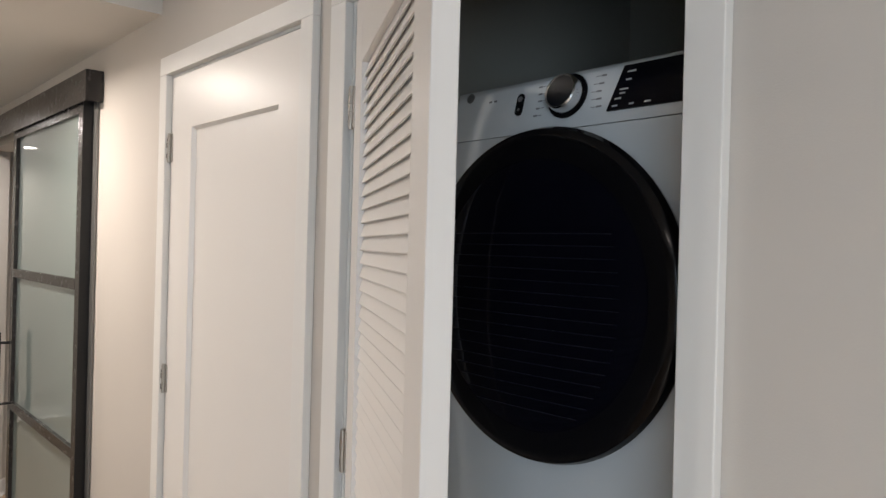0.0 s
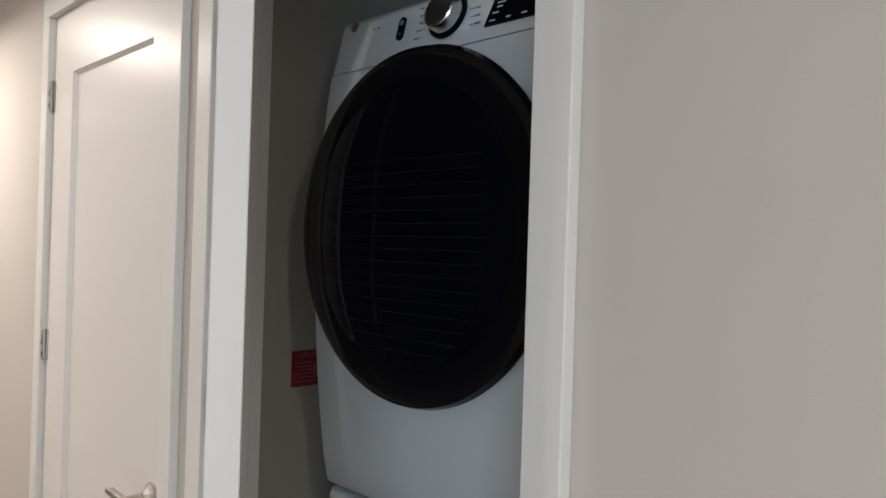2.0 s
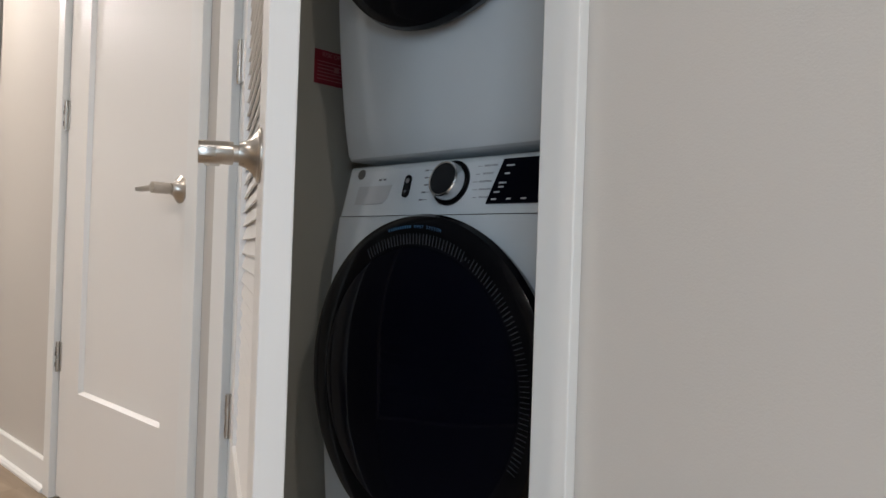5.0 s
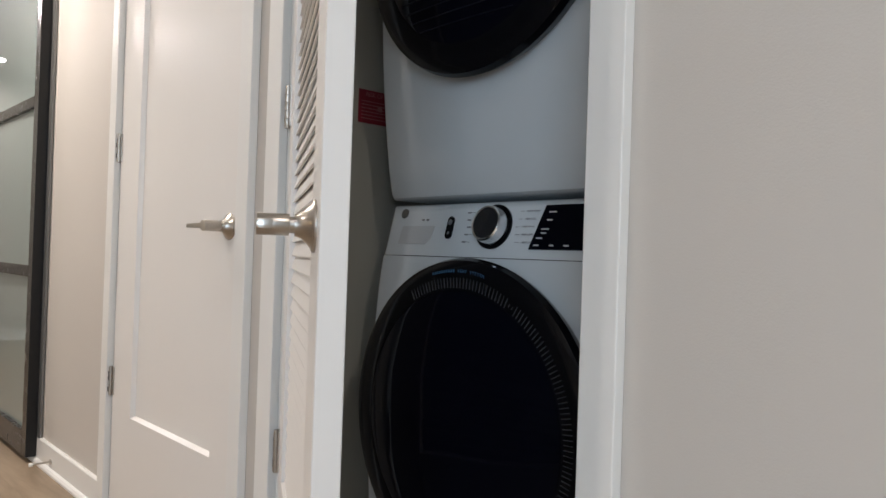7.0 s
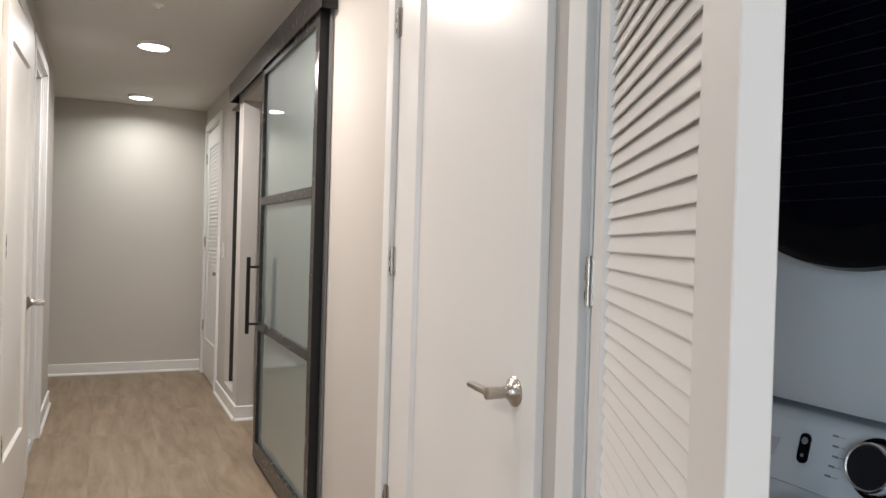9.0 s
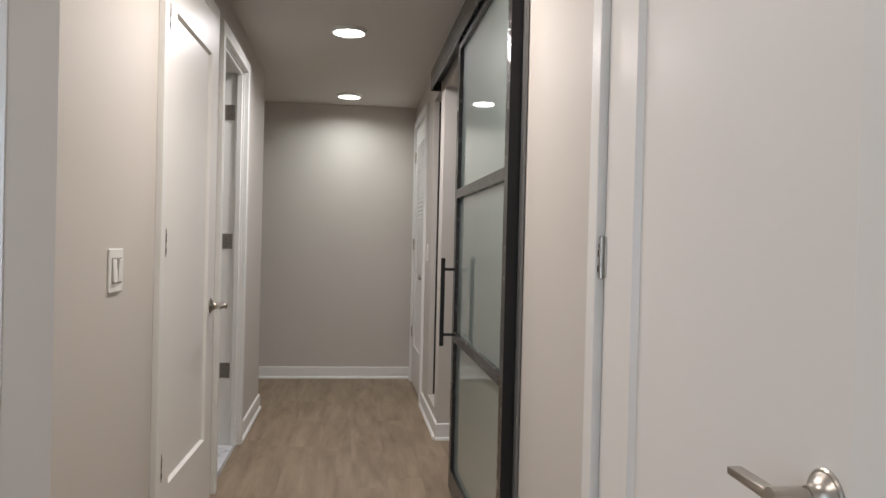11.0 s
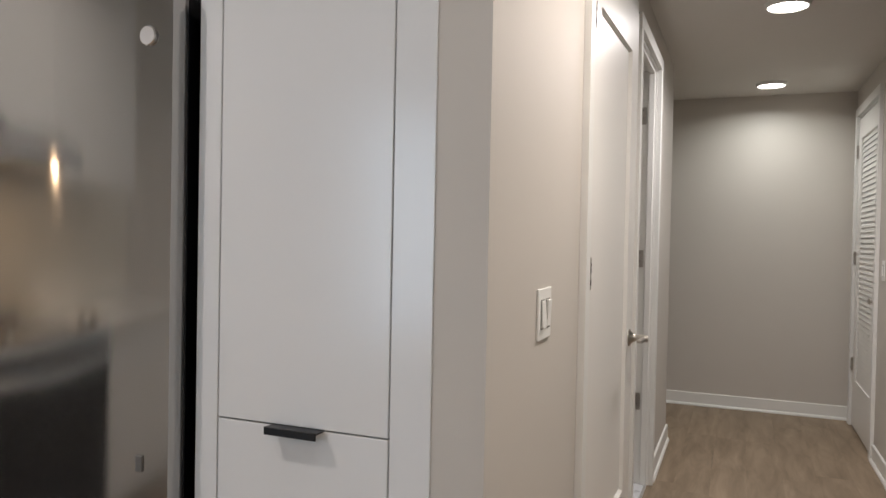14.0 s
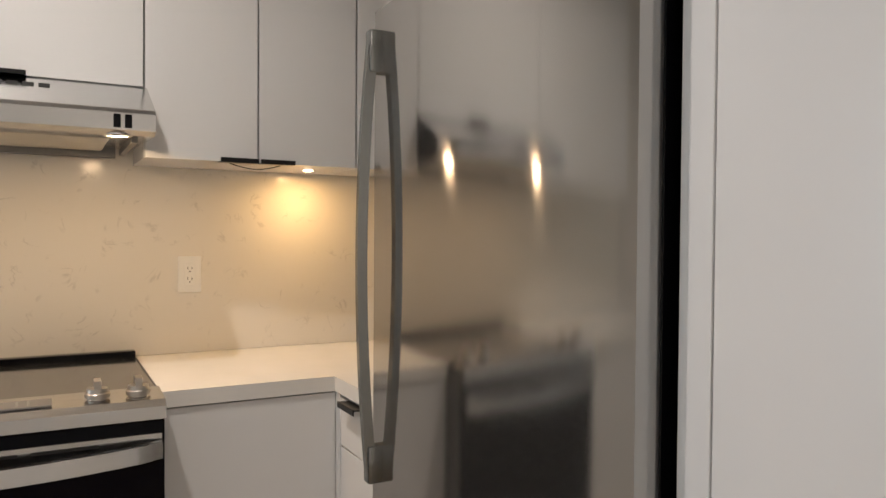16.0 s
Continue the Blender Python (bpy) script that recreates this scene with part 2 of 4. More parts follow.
def lathe(bm, profile, axis="x", seg=64, at=(0, 0, 0)):
    """profile: (radius, along). Turned about the axis through at."""
    rings = []
    for r, a in profile:
        ring = []
        for i in range(seg):
            c, s = math.cos(2 * math.pi * i / seg) * r, math.sin(2 * math.pi * i / seg) * r
            p = {"x": (a, c, s), "y": (c, a, s), "z": (c, s, a)}[axis]
            ring.append(bm.verts.new(Vector(p) + Vector(at)))
        rings.append(ring)
    for a, b in zip(rings, rings[1:]):
        for i in range(seg):
            bm.faces.new((a[i], a[(i + 1) % seg], b[(i + 1) % seg], b[i]))
    for ring in (rings[0], rings[-1]):
        if (ring[0].co - ring[seg // 2].co).length > 1e-4:
            bm.faces.new(ring)
    bmesh.ops.recalc_face_normals(bm, faces=bm.faces)


def part(name, bm, material, parent, label="", smooth=False, kind=""):
    me = bpy.data.meshes.new(name)
    bm.normal_update()
    bm.to_mesh(me)
    bm.free()
    me.materials.append(material)
    if smooth:
        for p in me.polygons:
            p.use_smooth = True
        me.set_sharp_from_angle(angle=radians(26))
    ob = new(name, me)
    ob.parent = parent
    return tagged(ob, label, kind=kind)


def boxpart(name, b, material, parent, label="", bev=0.0, seg=2):
    bm = bmesh.new()
    bx(bm, *b, bev=bev, seg=seg)
    return part(name, bm, material, parent, label, smooth=bev >= 0.005)


def thing(name, at=(0, 0, 0), rz=0, label="", category="", group="", kind=""):
    ob = new(name)
    ob.matrix_basis = pose(*at, 0, 0, rz)
    ob.empty_display_size = 0.1
    return tagged(ob, label, category, group, kind)


def text_part(name, body, size, m, material, parent, label=""):
    cu = bpy.data.curves.new(name, "FONT")
    cu.body, cu.size, cu.extrude, cu.align_x, cu.align_y = body, size, 0.0003, "CENTER", "CENTER"
    tmp = new(name, cu)
    bpy.context.view_layer.update()
    me = bpy.data.meshes.new_from_object(tmp.evaluated_get(bpy.context.evaluated_depsgraph_get()))
    bpy.data.objects.remove(tmp)
    me.name = name
    me.materials.clear()
    me.materials.append(material)
    ob = new(name, me)
    ob.parent = parent
    ob.matrix_basis = m
    return tagged(ob, label)


def solid(name, boxes, material, label, category="", bev=0.0):
    bm = bmesh.new()
    for b in boxes:
        bx(bm, *b, bev=bev)
    me = bpy.data.meshes.new(name)
    bm.to_mesh(me)
    bm.free()
    me.materials.append(material)
    return tagged(new(name, me), label, category, kind="structure")


def cut_wall(name, along, face0, face1, a0, a1, z0, z1, holes, material, label):
    """A wall between face0 and face1 with rectangular holes (from, to, bottom, top) along its run."""
    boxes, a = [], a0
    for h0, h1, b, t in sorted(holes):
        boxes.append((a, h0, z0, z1))
        if b > z0:
            boxes.append((h0, h1, z0, b))
        if t < z1:
            boxes.append((h0, h1, t, z1))
        a = h1
    boxes.append((a, a1, z0, z1))
    if along == "y":
        return solid(name, [(face0, face1, p, q, r, s) for p, q, r, s in boxes], material, label, "wall")
    return solid(name, [(p, q, face0, face1, r, s) for p, q, r, s in boxes], material, label, "wall")


# ---- the structure ----
XR, XL, YE = 1.035, -0.160, 7.49
WT = 0.112
OPEN_CLOSET = (0.645, 1.482, 0.0, 2.20)
OPEN_D1 = (1.667, 2.515, 0.0, 2.20)
OPEN_BARN = (4.30, 5.445, 0.0, 2.19)
OPEN_SLOT = (5.62, 6.03, 0.16, 2.21)
OPEN_LV = (6.455, 7.345, 0.0, 2.21)
OPEN_D2 = (3.485, 4.345, 0.0, 2.20)
OPEN_BATH = (4.575, 5.375, 0.0, 2.20)

cut_wall("wall_east", "y", XR, XR + WT, -4.1, YE + 0.1, 0, CEILK + 0.06, [OPEN_CLOSET, OPEN_D1, OPEN_BARN, OPEN_SLOT, OPEN_LV], WALL, "long greige painted wall with doors")
cut_wall("wall_corridor_west", "y", XL - WT, XL, 2.626, 6.335, 0, CEIL, [OPEN_D2, OPEN_BATH], WALL, "greige painted corridor wall with two doors")
solid("wall_corridor_end", [(-2.2, XR, YE, YE + 0.1, 0, CEIL)], WALL, "plain greige end wall of the corridor", "wall")
solid("wall_branch", [(-2.1, XL - WT, 6.235, 6.335, 0, CEIL), (-2.2, -2.1, 6.235, YE, 0, CEIL)], WALL, "greige painted wall of the side corridor", "wall")
solid("wall_kitchen_north", [(-2.556, XL - WT, 3.15, 3.25, 0, CEILK)], WALL, "greige painted kitchen wall behind the refrigerator", "wall")
cut_wall("wall_kitchen_west", "y", -2.656, -2.556, -4.1, 3.25, 0, CEILK, [(-3.55, -1.35, 0.4, 2.4)], WALL, "greige painted kitchen wall with a wide window")
solid("wall_south", [(-2.656, XR, -4.1, -4.0, 0, CEILK)], WALL, "greige painted wall behind the walk", "wall")
solid("floor_slab", [(-2.7, 4.2, -4.2, 7.8, -0.12, -0.012)], OAK, "plain subfloor under the planks", "floor")
solid("ceiling_corridor", [(-2.2, XR, 2.64, YE, CEIL, CEIL + 0.1)], CEILM, "low painted corridor ceiling", "ceiling")
solid("ceiling_step", [(XL - WT, XR, 2.62, 2.64, CEIL, CEILK)], CEILM, "painted drop where the corridor ceiling begins", "ceiling")
solid("ceiling_kitchen", [(-2.656, XR, -4.1, 3.25, CEILK, CEILK + 0.1)], CEILM, "higher painted kitchen ceiling", "ceiling")
solid("wall_infill", [(-0.6, XL - WT, 2.95, 3.15, CEIL, CEILK)], WALL, "greige painted wall above the pantry", "wall")

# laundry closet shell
solid("closet_wall", [(XR + WT, 2.2, 1.49, 1.56, 0, 2.6), (2.12, 2.2, 0.5, 1.49, 0, 2.6), (XR + WT, 2.2, 0.42, 0.5, 0, 2.6)], CLOSETW, "olive-grey closet walls, paint darkened for shade", "wall")
solid("closet_ceiling", [(XR + WT, 2.12, 0.5, 1.49, 2.5, 2.6)], CLOSETW, "closet ceiling, paint darkened for shade", "ceiling")
# rooms behind the doors
solid("bedroom_wall", [(3.6, 3.7, 3.0, 6.4, 0, 2.6), (XR + WT, 3.7, 2.9, 3.0, 0, 2.6), (1.34, 3.7, 6.07, 6.17, 0, 2.6), (XR + WT, 1.34, 5.47, 5.53, 0, 2.6), (1.28, 1.34, 5.53, 6.17, 0, 2.6)], WALL, "greige painted walls of the room behind the sliding door", "wall")
# Boxes coloured as the slot's unlit depth; the first covers part of its reveal.
solid("wall_recess", [(1.071, XR + WT - 0.001, 6.020, 6.0295, 0.165, 2.205), (XR + WT, 1.27, 6.035, 6.065, 0, 2.6), (1.25, 1.278, 5.54, 6.03, 0, 2.6), (XR + WT, 1.25, 5.54, 5.60, 0, 2.6)], RECESS, "near-black recess walls, painted as unlit depth", "wall")
solid("bedroom_ceiling", [(XR + WT, 3.7, 2.9, 6.4, 2.5, 2.6)], CEILM, "painted ceiling of the room behind the sliding door", "ceiling")
solid("bath_wall", [(-2.0, -1.9, 3.9, 5.9, 0, CEIL), (-2.0, XL - WT, 3.8, 3.9, 0, CEIL), (-2.0, XL - WT, 5.5, 5.6, 0, CEIL)], WALL, "painted bathroom walls", "wall")
solid("bath_ceiling", [(-2.0, XL - WT, 3.9, 5.5, CEIL, CEIL + 0.1)], CEILM, "painted bathroom ceiling", "ceiling")
solid("bath_floor", [(-1.9, XL - 0.02, OPEN_BATH[0], OPEN_BATH[1], -0.012, 0.004), (-1.9, XL - WT, 3.9, OPEN_BATH[0], -0.012, 0.004), (-1.9, XL - WT, OPEN_BATH[1], 5.5, -0.012, 0.004)], MARBLE, "grey-veined white marble bathroom floor", "floor")
boxthr = solid("threshold", [(XL - 0.02, XL - 0.005, OPEN_BATH[0], OPEN_BATH[1], -0.012, 0.005)], CHROME, "thin metal strip at the bathroom door", "threshold", bev=0.0)


def baseboard(name, runs, label="white painted baseboard with shoe moulding"):
    """runs: (axis, a0, a1, face, outward sign); the board stands out from the wall face."""
    ob = thing(name, label=label, category="baseboard", kind="structure")
    for axis, a0, a1, face, sg in runs:
        bm, bs = bmesh.new(), bmesh.new()
        for target, prof in ((bm, [(0, 0.02), (0.013, 0.02), (0.013, 0.097), (0.009, 0.102), (0, 0.102)]), (bs, [(0, 0), (0.026, 0), (0.026, 0.008), (0.021, 0.016), (0.012, 0.02), (0, 0.02)])):
            ends = []
            for a in (a0, a1):
                ends.append([target.verts.new((face + sg * d, a, z) if axis == "y" else (a, face + sg * d, z)) for d, z in prof])
            n = len(prof)
            for i in range(n):
                target.faces.new((ends[0][i], ends[0][(i + 1) % n], ends[1][(i + 1) % n], ends[1][i]))
            target.faces.new(ends[0]), target.faces.new(ends[1])
            bmesh.ops.recalc_face_normals(target, faces=target.faces)
        part("board", bm, TRIM, ob)
        part("shoe_moulding", bs, TRIM, ob)
    return ob


baseboard("baseboard_east", [("y", -4, 0.563, XR, -1), ("y", 2.573, OPEN_BARN[0], XR, -1), ("y", 5.445, 6.398, XR, -1), ("x", XR - 0.013, XR + WT, 5.445, -1)])
baseboard("baseboard_west", [("y", 2.626, 3.431, XL, 1), ("y", 5.429, 6.335, XL, 1), ("x", -0.263, XL, 2.626, -1)])
baseboard("baseboard_end", [("x", -2.1, XR, YE, -1)])
baseboard("baseboard_branch", [("x", -2.1, XL + 0.013, 6.335, 1)])
baseboard("baseboard_bedroom", [("x", 1.34, 3.6, 6.07, -1), ("x", XR + WT, 1.28, 5.47, -1), ("y", 3.0, 6.07, 3.6, -1)])


def casing(name, y0, y1, top, face, sg, far=True, width=0.056, depth=WT, stop=(0.045, 0.08), label="white painted door frame"):
    """Casing on the wall face, jambs through the wall and a stop, for an opening y0 to y1."""
    ob = thing(name, label=label, category="door frame", kind="structure")
    t = 0.022
    fx = sorted((face, face + sg * t))
    for n, b in (("leg", (*fx, y0 - width + 0.004, y0 + 0.004, 0, top - 0.004)), ("leg", (*fx, y1 - 0.004, y1 + width - 0.004, 0, top - 0.004)), ("head", (*fx, y0 - width + 0.004, y1 + width - 0.004, top - 0.004, top + width))):
        boxpart(n, b, TRIM, ob, bev=0.0022)
    dx = sorted((face - sg * 0.0005, face - sg * (depth + 0.001)))
    for n, b in (("jamb", (*dx, y0, y0 + 0.012, 0.001, top - 0.012)), ("jamb", (*dx, y1 - 0.012, y1, 0.001, top - 0.012)), ("head_jamb", (*dx, y0, y1, top - 0.012, top))):
        boxpart(n, b, TRIM, ob)
    sx = sorted((face - sg * stop[0], face - sg * stop[1]))
    for n, b in (("stop", (*sx, y0 + 0.012, y0 + 0.024, 0.001, top - 0.024)), ("stop", (*sx, y1 - 0.024, y1 - 0.012, 0.001, top - 0.024)), ("stop", (*sx, y0 + 0.012, y1 - 0.012, top - 0.024, top - 0.012))):
        boxpart(n, b, TRIM, ob, bev=0.002)
    return ob


casing("door_frame_closet", *OPEN_CLOSET[:2], 2.20, XR, -1, width=0.060)
casing("door_frame_1", *OPEN_D1[:2], 2.20, XR, -1)
casing("door_frame_4", *OPEN_LV[:2], 2.21, XR, -1)
casing("door_frame_2", *OPEN_D2[:2], 2.20, XL, 1)
casing("door_frame_3", *OPEN_BATH[:2], 2.20, XL, 1, stop=(0.012, 0.042))

# ---- doors ----


def hinge(parent, z, flat=False):
    """A butt hinge: knuckles on the front of the hinge edge, plates beside them."""
    ob = boxpart("hinge", (-0.020, 0.012, -0.0035, 0.002, z - 0.045, z + 0.045), NICKEL, parent, "brushed nickel butt hinge", bev=0.001)
    bm = bmesh.new()
    for i in range(5):
        cyl(bm, (-0.003, -0.0070, z - 0.0352 + i * 0.0176), "z", 0.0058, 0.0168, 16)
    for s in (-1, 1):
        cyl(bm, (-0.003, -0.0070, z + s * 0.0455), "z", 0.0050, 0.004, 16, bev=0.001)
    part("knuckle", bm, NICKEL, ob, smooth=True)
    bm = bmesh.new()
    for dz in (-0.0264, 0.0088):
        bx(bm, -0.0095, -0.0030, -0.0131, -0.0120, z + dz - 0.0075, z + dz + 0.0075)
    bx(bm, -0.0060, -0.0020, -0.0131, -0.0120, z + 0.020, z + 0.030)
    part("slot", bm, VOID, ob, "near-black blocks painting the hinge gaps' shade")
    return ob


def lever(parent, x, z, side=-1, y=0.0, toward=-1):
    """A lever handle: rose, neck and flat lever pointing along toward."""
    ob = thing("lever_handle")
    ob.parent = parent
    tagged(ob, "brushed nickel lever handle on a round rose")
    bm = bmesh.new()
    lathe(bm, [(0.0, 0.0), (0.0335, 0.0), (0.0335, 0.0025), (0.0315, 0.0045), (0.0290, 0.0050), (0.0235, 0.0095), (0.0180, 0.0150), (0.0150, 0.0210), (0.0140, 0.0250), (0.0, 0.0250)], "y", 40, (0, 0, 0))
    for v in bm.verts:
        v.co = Vector((x + v.co.x, y + side * v.co.y, z + v.co.z))
    bmesh.ops.recalc_face_normals(bm, faces=bm.faces)
    part("rose", bm, NICKEL, ob, smooth=True)
    bm = bmesh.new()
    cyl(bm, (x, y + side * 0.027, z), "y", 0.0105, 0.012, 24)
    cyl(bm, (x, y + side * 0.0515, z), "y", 0.0138, 0.040, 32, bev=0.001)
    part("neck", bm, NICKEL, ob, smooth=True)
    bm = bmesh.new()
    x0, x1 = sorted((x - toward * 0.014, x + toward * 0.108))
    vs = bx(bm, x0, x1, y + side * 0.051, y + side * 0.0705, z - 0.0068, z + 0.0068, bev=0.002)
    for v in bm.verts:
        k = max(0.0, (v.co.x - x) * toward / 0.112)
        v.co.z = z + (v.co.z - z) * (1 - 0.25 * k)
        v.co.y += side * (-0.006 * k * k)
    part("lever", bm, NICKEL, ob, smooth=True)
    return ob


def panel_slab(door, w, h, px0, px1, pz0, pz1, z0=0.012, t=0.035, rec=0.013, sloped=0.008):
    """A one-panel shaker slab: stiles, rails and a recessed panel with a sloped sticking."""
    slab = thing("slab")
    slab.parent = door
    for n, b in (("stile", (0, px0, 0, t, z0, z0 + h)), ("stile", (px1, w, 0, t, z0, z0 + h)), ("rail", (px0, px1, 0, t, z0, pz0)), ("rail", (px0, px1, 0, t, pz1, z0 + h))):
        boxpart(n, b, DOORP, slab)
    bm = bmesh.new()
    o = [(px0, pz0), (px1, pz0), (px1, pz1), (px0, pz1)]
    i = [(px0 + sloped, pz0 + sloped), (px1 - sloped, pz0 + sloped), (px1 - sloped, pz1 - sloped), (px0 + sloped, pz1 - sloped)]
    vo = [bm.verts.new((a, 0.0005, b)) for a, b in o]
    vi = [bm.verts.new((a, rec, b)) for a, b in i]
    vb = [bm.verts.new((a, t - 0.004, b)) for a, b in o]
    for k in range(4):
        bm.faces.new((vo[k], vo[(k + 1) % 4], vi[(k + 1) % 4], vi[k]))
        bm.faces.new((vo[k], vo[(k + 1) % 4], vb[(k + 1) % 4], vb[k]))
    bm.faces.new(vi), bm.faces.new(vb)
    bmesh.ops.recalc_face_normals(bm, faces=bm.faces)
    part("panel", bm, DOORP, slab)
    return slab


def louvre_slab(door, w, h, st, lz0, lz1, pitch=0.0274, z0=0.012, t=0.035):
    slab = thing("slab")
    slab.parent = door
    for n, b in (("stile", (0, st, 0, t, z0, z0 + h)), ("stile", (w - st, w, 0, t, z0, z0 + h)), ("rail", (st, w - st, 0, t, z0, lz0)), ("rail", (st, w - st, 0, t, lz1, z0 + h))):
        boxpart(n, b, DOORP, slab, bev=0.0015, seg=1)
    me = None
    n = int((lz1 - lz0) / pitch)
    p = (lz1 - lz0) / n
    for k in range(n):
        if me is None:
            bm = bmesh.new()
            prof = [(0.0066, 0.0), (0.0070, -0.002), (0.0110, -0.001), (0.0235, 0.034), (0.0167, 0.034)]
            ends = [[bm.verts.new((x, y, z)) for y, z in prof] for x in (st - 0.001, w - st + 0.001)]
            m = len(prof)
            for i in range(m):
                bm.faces.new((ends[0][i], ends[0][(i + 1) % m], ends[1][(i + 1) % m], ends[1][i]))
            bm.faces.new(ends[0]), bm.faces.new(ends[1])
            bmesh.ops.recalc_face_normals(bm, faces=bm.faces)
            ob = part("louvre", bm, DOORP, slab)
            me = ob.data
        else:
            ob = new("louvre", me)
            ob.parent = slab
        ob.location.z = lz0 + p * k
    return slab


HZ = (0.444, 1.202, 1.956)

d1 = thing("door_1", (XR - 0.004, 2.500, 0), -90, "closed white painted single-panel door with lever handle", "door", kind="structure")
panel_slab(d1, 0.820, 2.172, 0.158, 0.70, 0.35, 2.01)
for hz in HZ:
    hinge(d1, hz)
lever(d1, 0.768, 0.94)

d2 = thing("door_2", (XL + 0.011, 3.500, 0), 88.4, "closed white painted single-panel door in the corridor", "door", kind="structure")
panel_slab(d2, 0.825, 2.172, 0.125, 0.690, 0.35, 2.01)
for hz in HZ:
    hinge(d2, hz)
lever(d2, 0.755, 0.925)

d3 = thing("door_3", (XL - WT - 0.010, 5.350, 0), 180, "open white painted bathroom door", "door", kind="structure")
panel_slab(d3, 0.77, 2.172, 0.13, 0.64, 0.35, 2.01)
for hz in HZ:
    hl = boxpart("hinge", (-0.070, -0.002, -0.0128, -0.0100, hz - 0.045, hz + 0.045), NICKEL, d3, "brushed nickel hinge leaf on the frame", bev=0.001)
    bm = bmesh.new()
    cyl(bm, (-0.003, -0.006, hz), "z", 0.0060, 0.090, 16)
    part("knuckle", bm, NICKEL, hl, smooth=True)
    bm = bmesh.new()
    for px_, pz_ in ((-0.052, 0.03), (-0.034, 0.012), (-0.052, -0.012), (-0.034, -0.03)):
        cyl(bm, (px_, -0.0099, hz + pz_), "y", 0.0035, 0.001, 12)
    part("screw", bm, STEELD, hl)

dc = thing("door_closet", (1.022, 1.447, 0), -118.35, "white louvred closet door standing ajar", "door", kind="structure")
louvre_slab(dc, 0.779, 2.172, 0.109, 0.41, 2.03)
for hz in HZ:
    hinge(dc, hz)
lever(dc, 0.779 - 0.062, 0.917)

dl = thing("door_louvred", (XR - 0.004, 7.327, 0), -90, "closed white louvred door at the corridor end", "door", kind="structure")
louvre_slab(dl, 0.858, 2.172, 0.115, 0.34, 2.04, pitch=0.034)
for hz in HZ:
    hinge(dl, hz)
bm = bmesh.new()
lathe(bm, [(0.0, 0), (0.012, 0), (0.009, -0.015), (0.018, -0.022), (0.019, -0.032), (0.0, -0.036)], "y", 24, (0.80, 0, 0.95))
part("knob", bm, NICKEL, dl, "small nickel knob", smooth=True)

# sliding glass door and its rail
bd = thing("sliding_door", (0.982, 3.305, 0), 90, "dark-framed sliding door with three frosted glass panes", "sliding door")
W_B, T_B = 1.220, 0.040
Z0, Z1, Z2, Z3 = 0.022, 0.790, 1.485, 2.228
for n, b in (("stile", (0, 0.060, -T_B, 0, Z0, Z3)), ("stile", (W_B - 0.06, W_B, -T_B, 0, Z0, Z3)), ("bottom_rail", (0.060, W_B - 0.06, -T_B, 0, Z0, 0.12)), ("top_rail", (0.060, W_B - 0.06, -T_B, 0, 2.165, Z3)), ("mid_rail", (0.060, W_B - 0.06, -T_B, 0, Z1 - 0.045, Z1)), ("mid_rail", (0.060, W_B - 0.06, -T_B, 0, Z2 - 0.045, Z2))):
    boxpart(n, b, BRONZE, bd, bev=0.0015, seg=1)
for a, b in ((0.12, Z1 - 0.045), (Z1, Z2 - 0.045), (Z2, 2.165)):
    boxpart("pane", (0.060, W_B - 0.06, -0.026, -0.018, a, b), FROST, bd, "frosted glass pane")
boxpart("edge_cap", (-0.002, -0.0002, -T_B, 0, Z0, Z3), BLACKM, bd, "black leaf edge")
boxpart("rear_flange", (-0.038, -0.001, -0.049, -0.041, Z0 + 0.03, Z3), STEELD, bd, "grey rear edge strip")
bh = thing("bar_handle")
bh.parent = bd
tagged(bh, "black square bar handle")
boxpart("bar", (W_B - 0.040, W_B - 0.020, 0.045, 0.065, 0.72, 1.15), BLACKM, bh, bev=0.002, seg=1)
for z in (0.775, 1.095):
    bm = bmesh.new()
    cyl(bm, (W_B - 0.030, 0.023, z), "y", 0.007, 0.046, 16)
    part("standoff", bm, BLACKM, bh, smooth=True)
rail = thing("door_rail", (0, 0, 0), 0, "dark metal rail cover above the sliding door", "door rail", kind="structure")
boxpart("cover", (0.966, 0.974, 3.225, 5.65, 2.200, 2.325), BRONZE, rail, bev=0.001, seg=1)
boxpart("cover_top", (0.974, XR - 0.001, 3.225, 5.65, 2.313, 2.325), BRONZE, rail)
boxpart("end_cap", (0.974, XR - 0.001, 3.225, 3.233, 2.200, 2.313), BRONZE, rail)
boxpart("end_cap", (0.974, XR - 0.001, 5.642, 5.65, 2.200, 2.313), BRONZE, rail)
boxpart("track", (0.990, XR - 0.001, 3.25, 5.62, 2.255, 2.305), BLACKM, rail)
bm = bmesh.new()
for y in (3.4, 4.4):
    bx(bm, 0.992, 1.015, y - 0.03, y + 0.03, 2.228, 2.256)
part("roller", bm, BLACKM, rail)

# ---- corridor lamps, switches ----
for lx, ly in LAMPS:
    lp = thing("ceiling_light", (lx, ly, CEIL), 0, "round flush white LED ceiling light, lit", "ceiling light", "corridor ceiling lights")
    bm = bmesh.new()
    lathe(bm, [(0.101, 0.0), (0.101, -0.006), (0.095, -0.020), (0.088, -0.022), (0.088, -0.016), (0.088, 0.0)], "z", 48)
    part("trim_ring", bm, PLASTIC, lp, smooth=True)
    bm = bmesh.new()
    lathe(bm, [(0.0, -0.024), (0.05, -0.0225), (0.088, -0.018), (0.088, -0.012), (0.0, -0.012)], "z", 48)
    part("diffuser", bm, LED, lp, "glowing round diffuser", smooth=True)
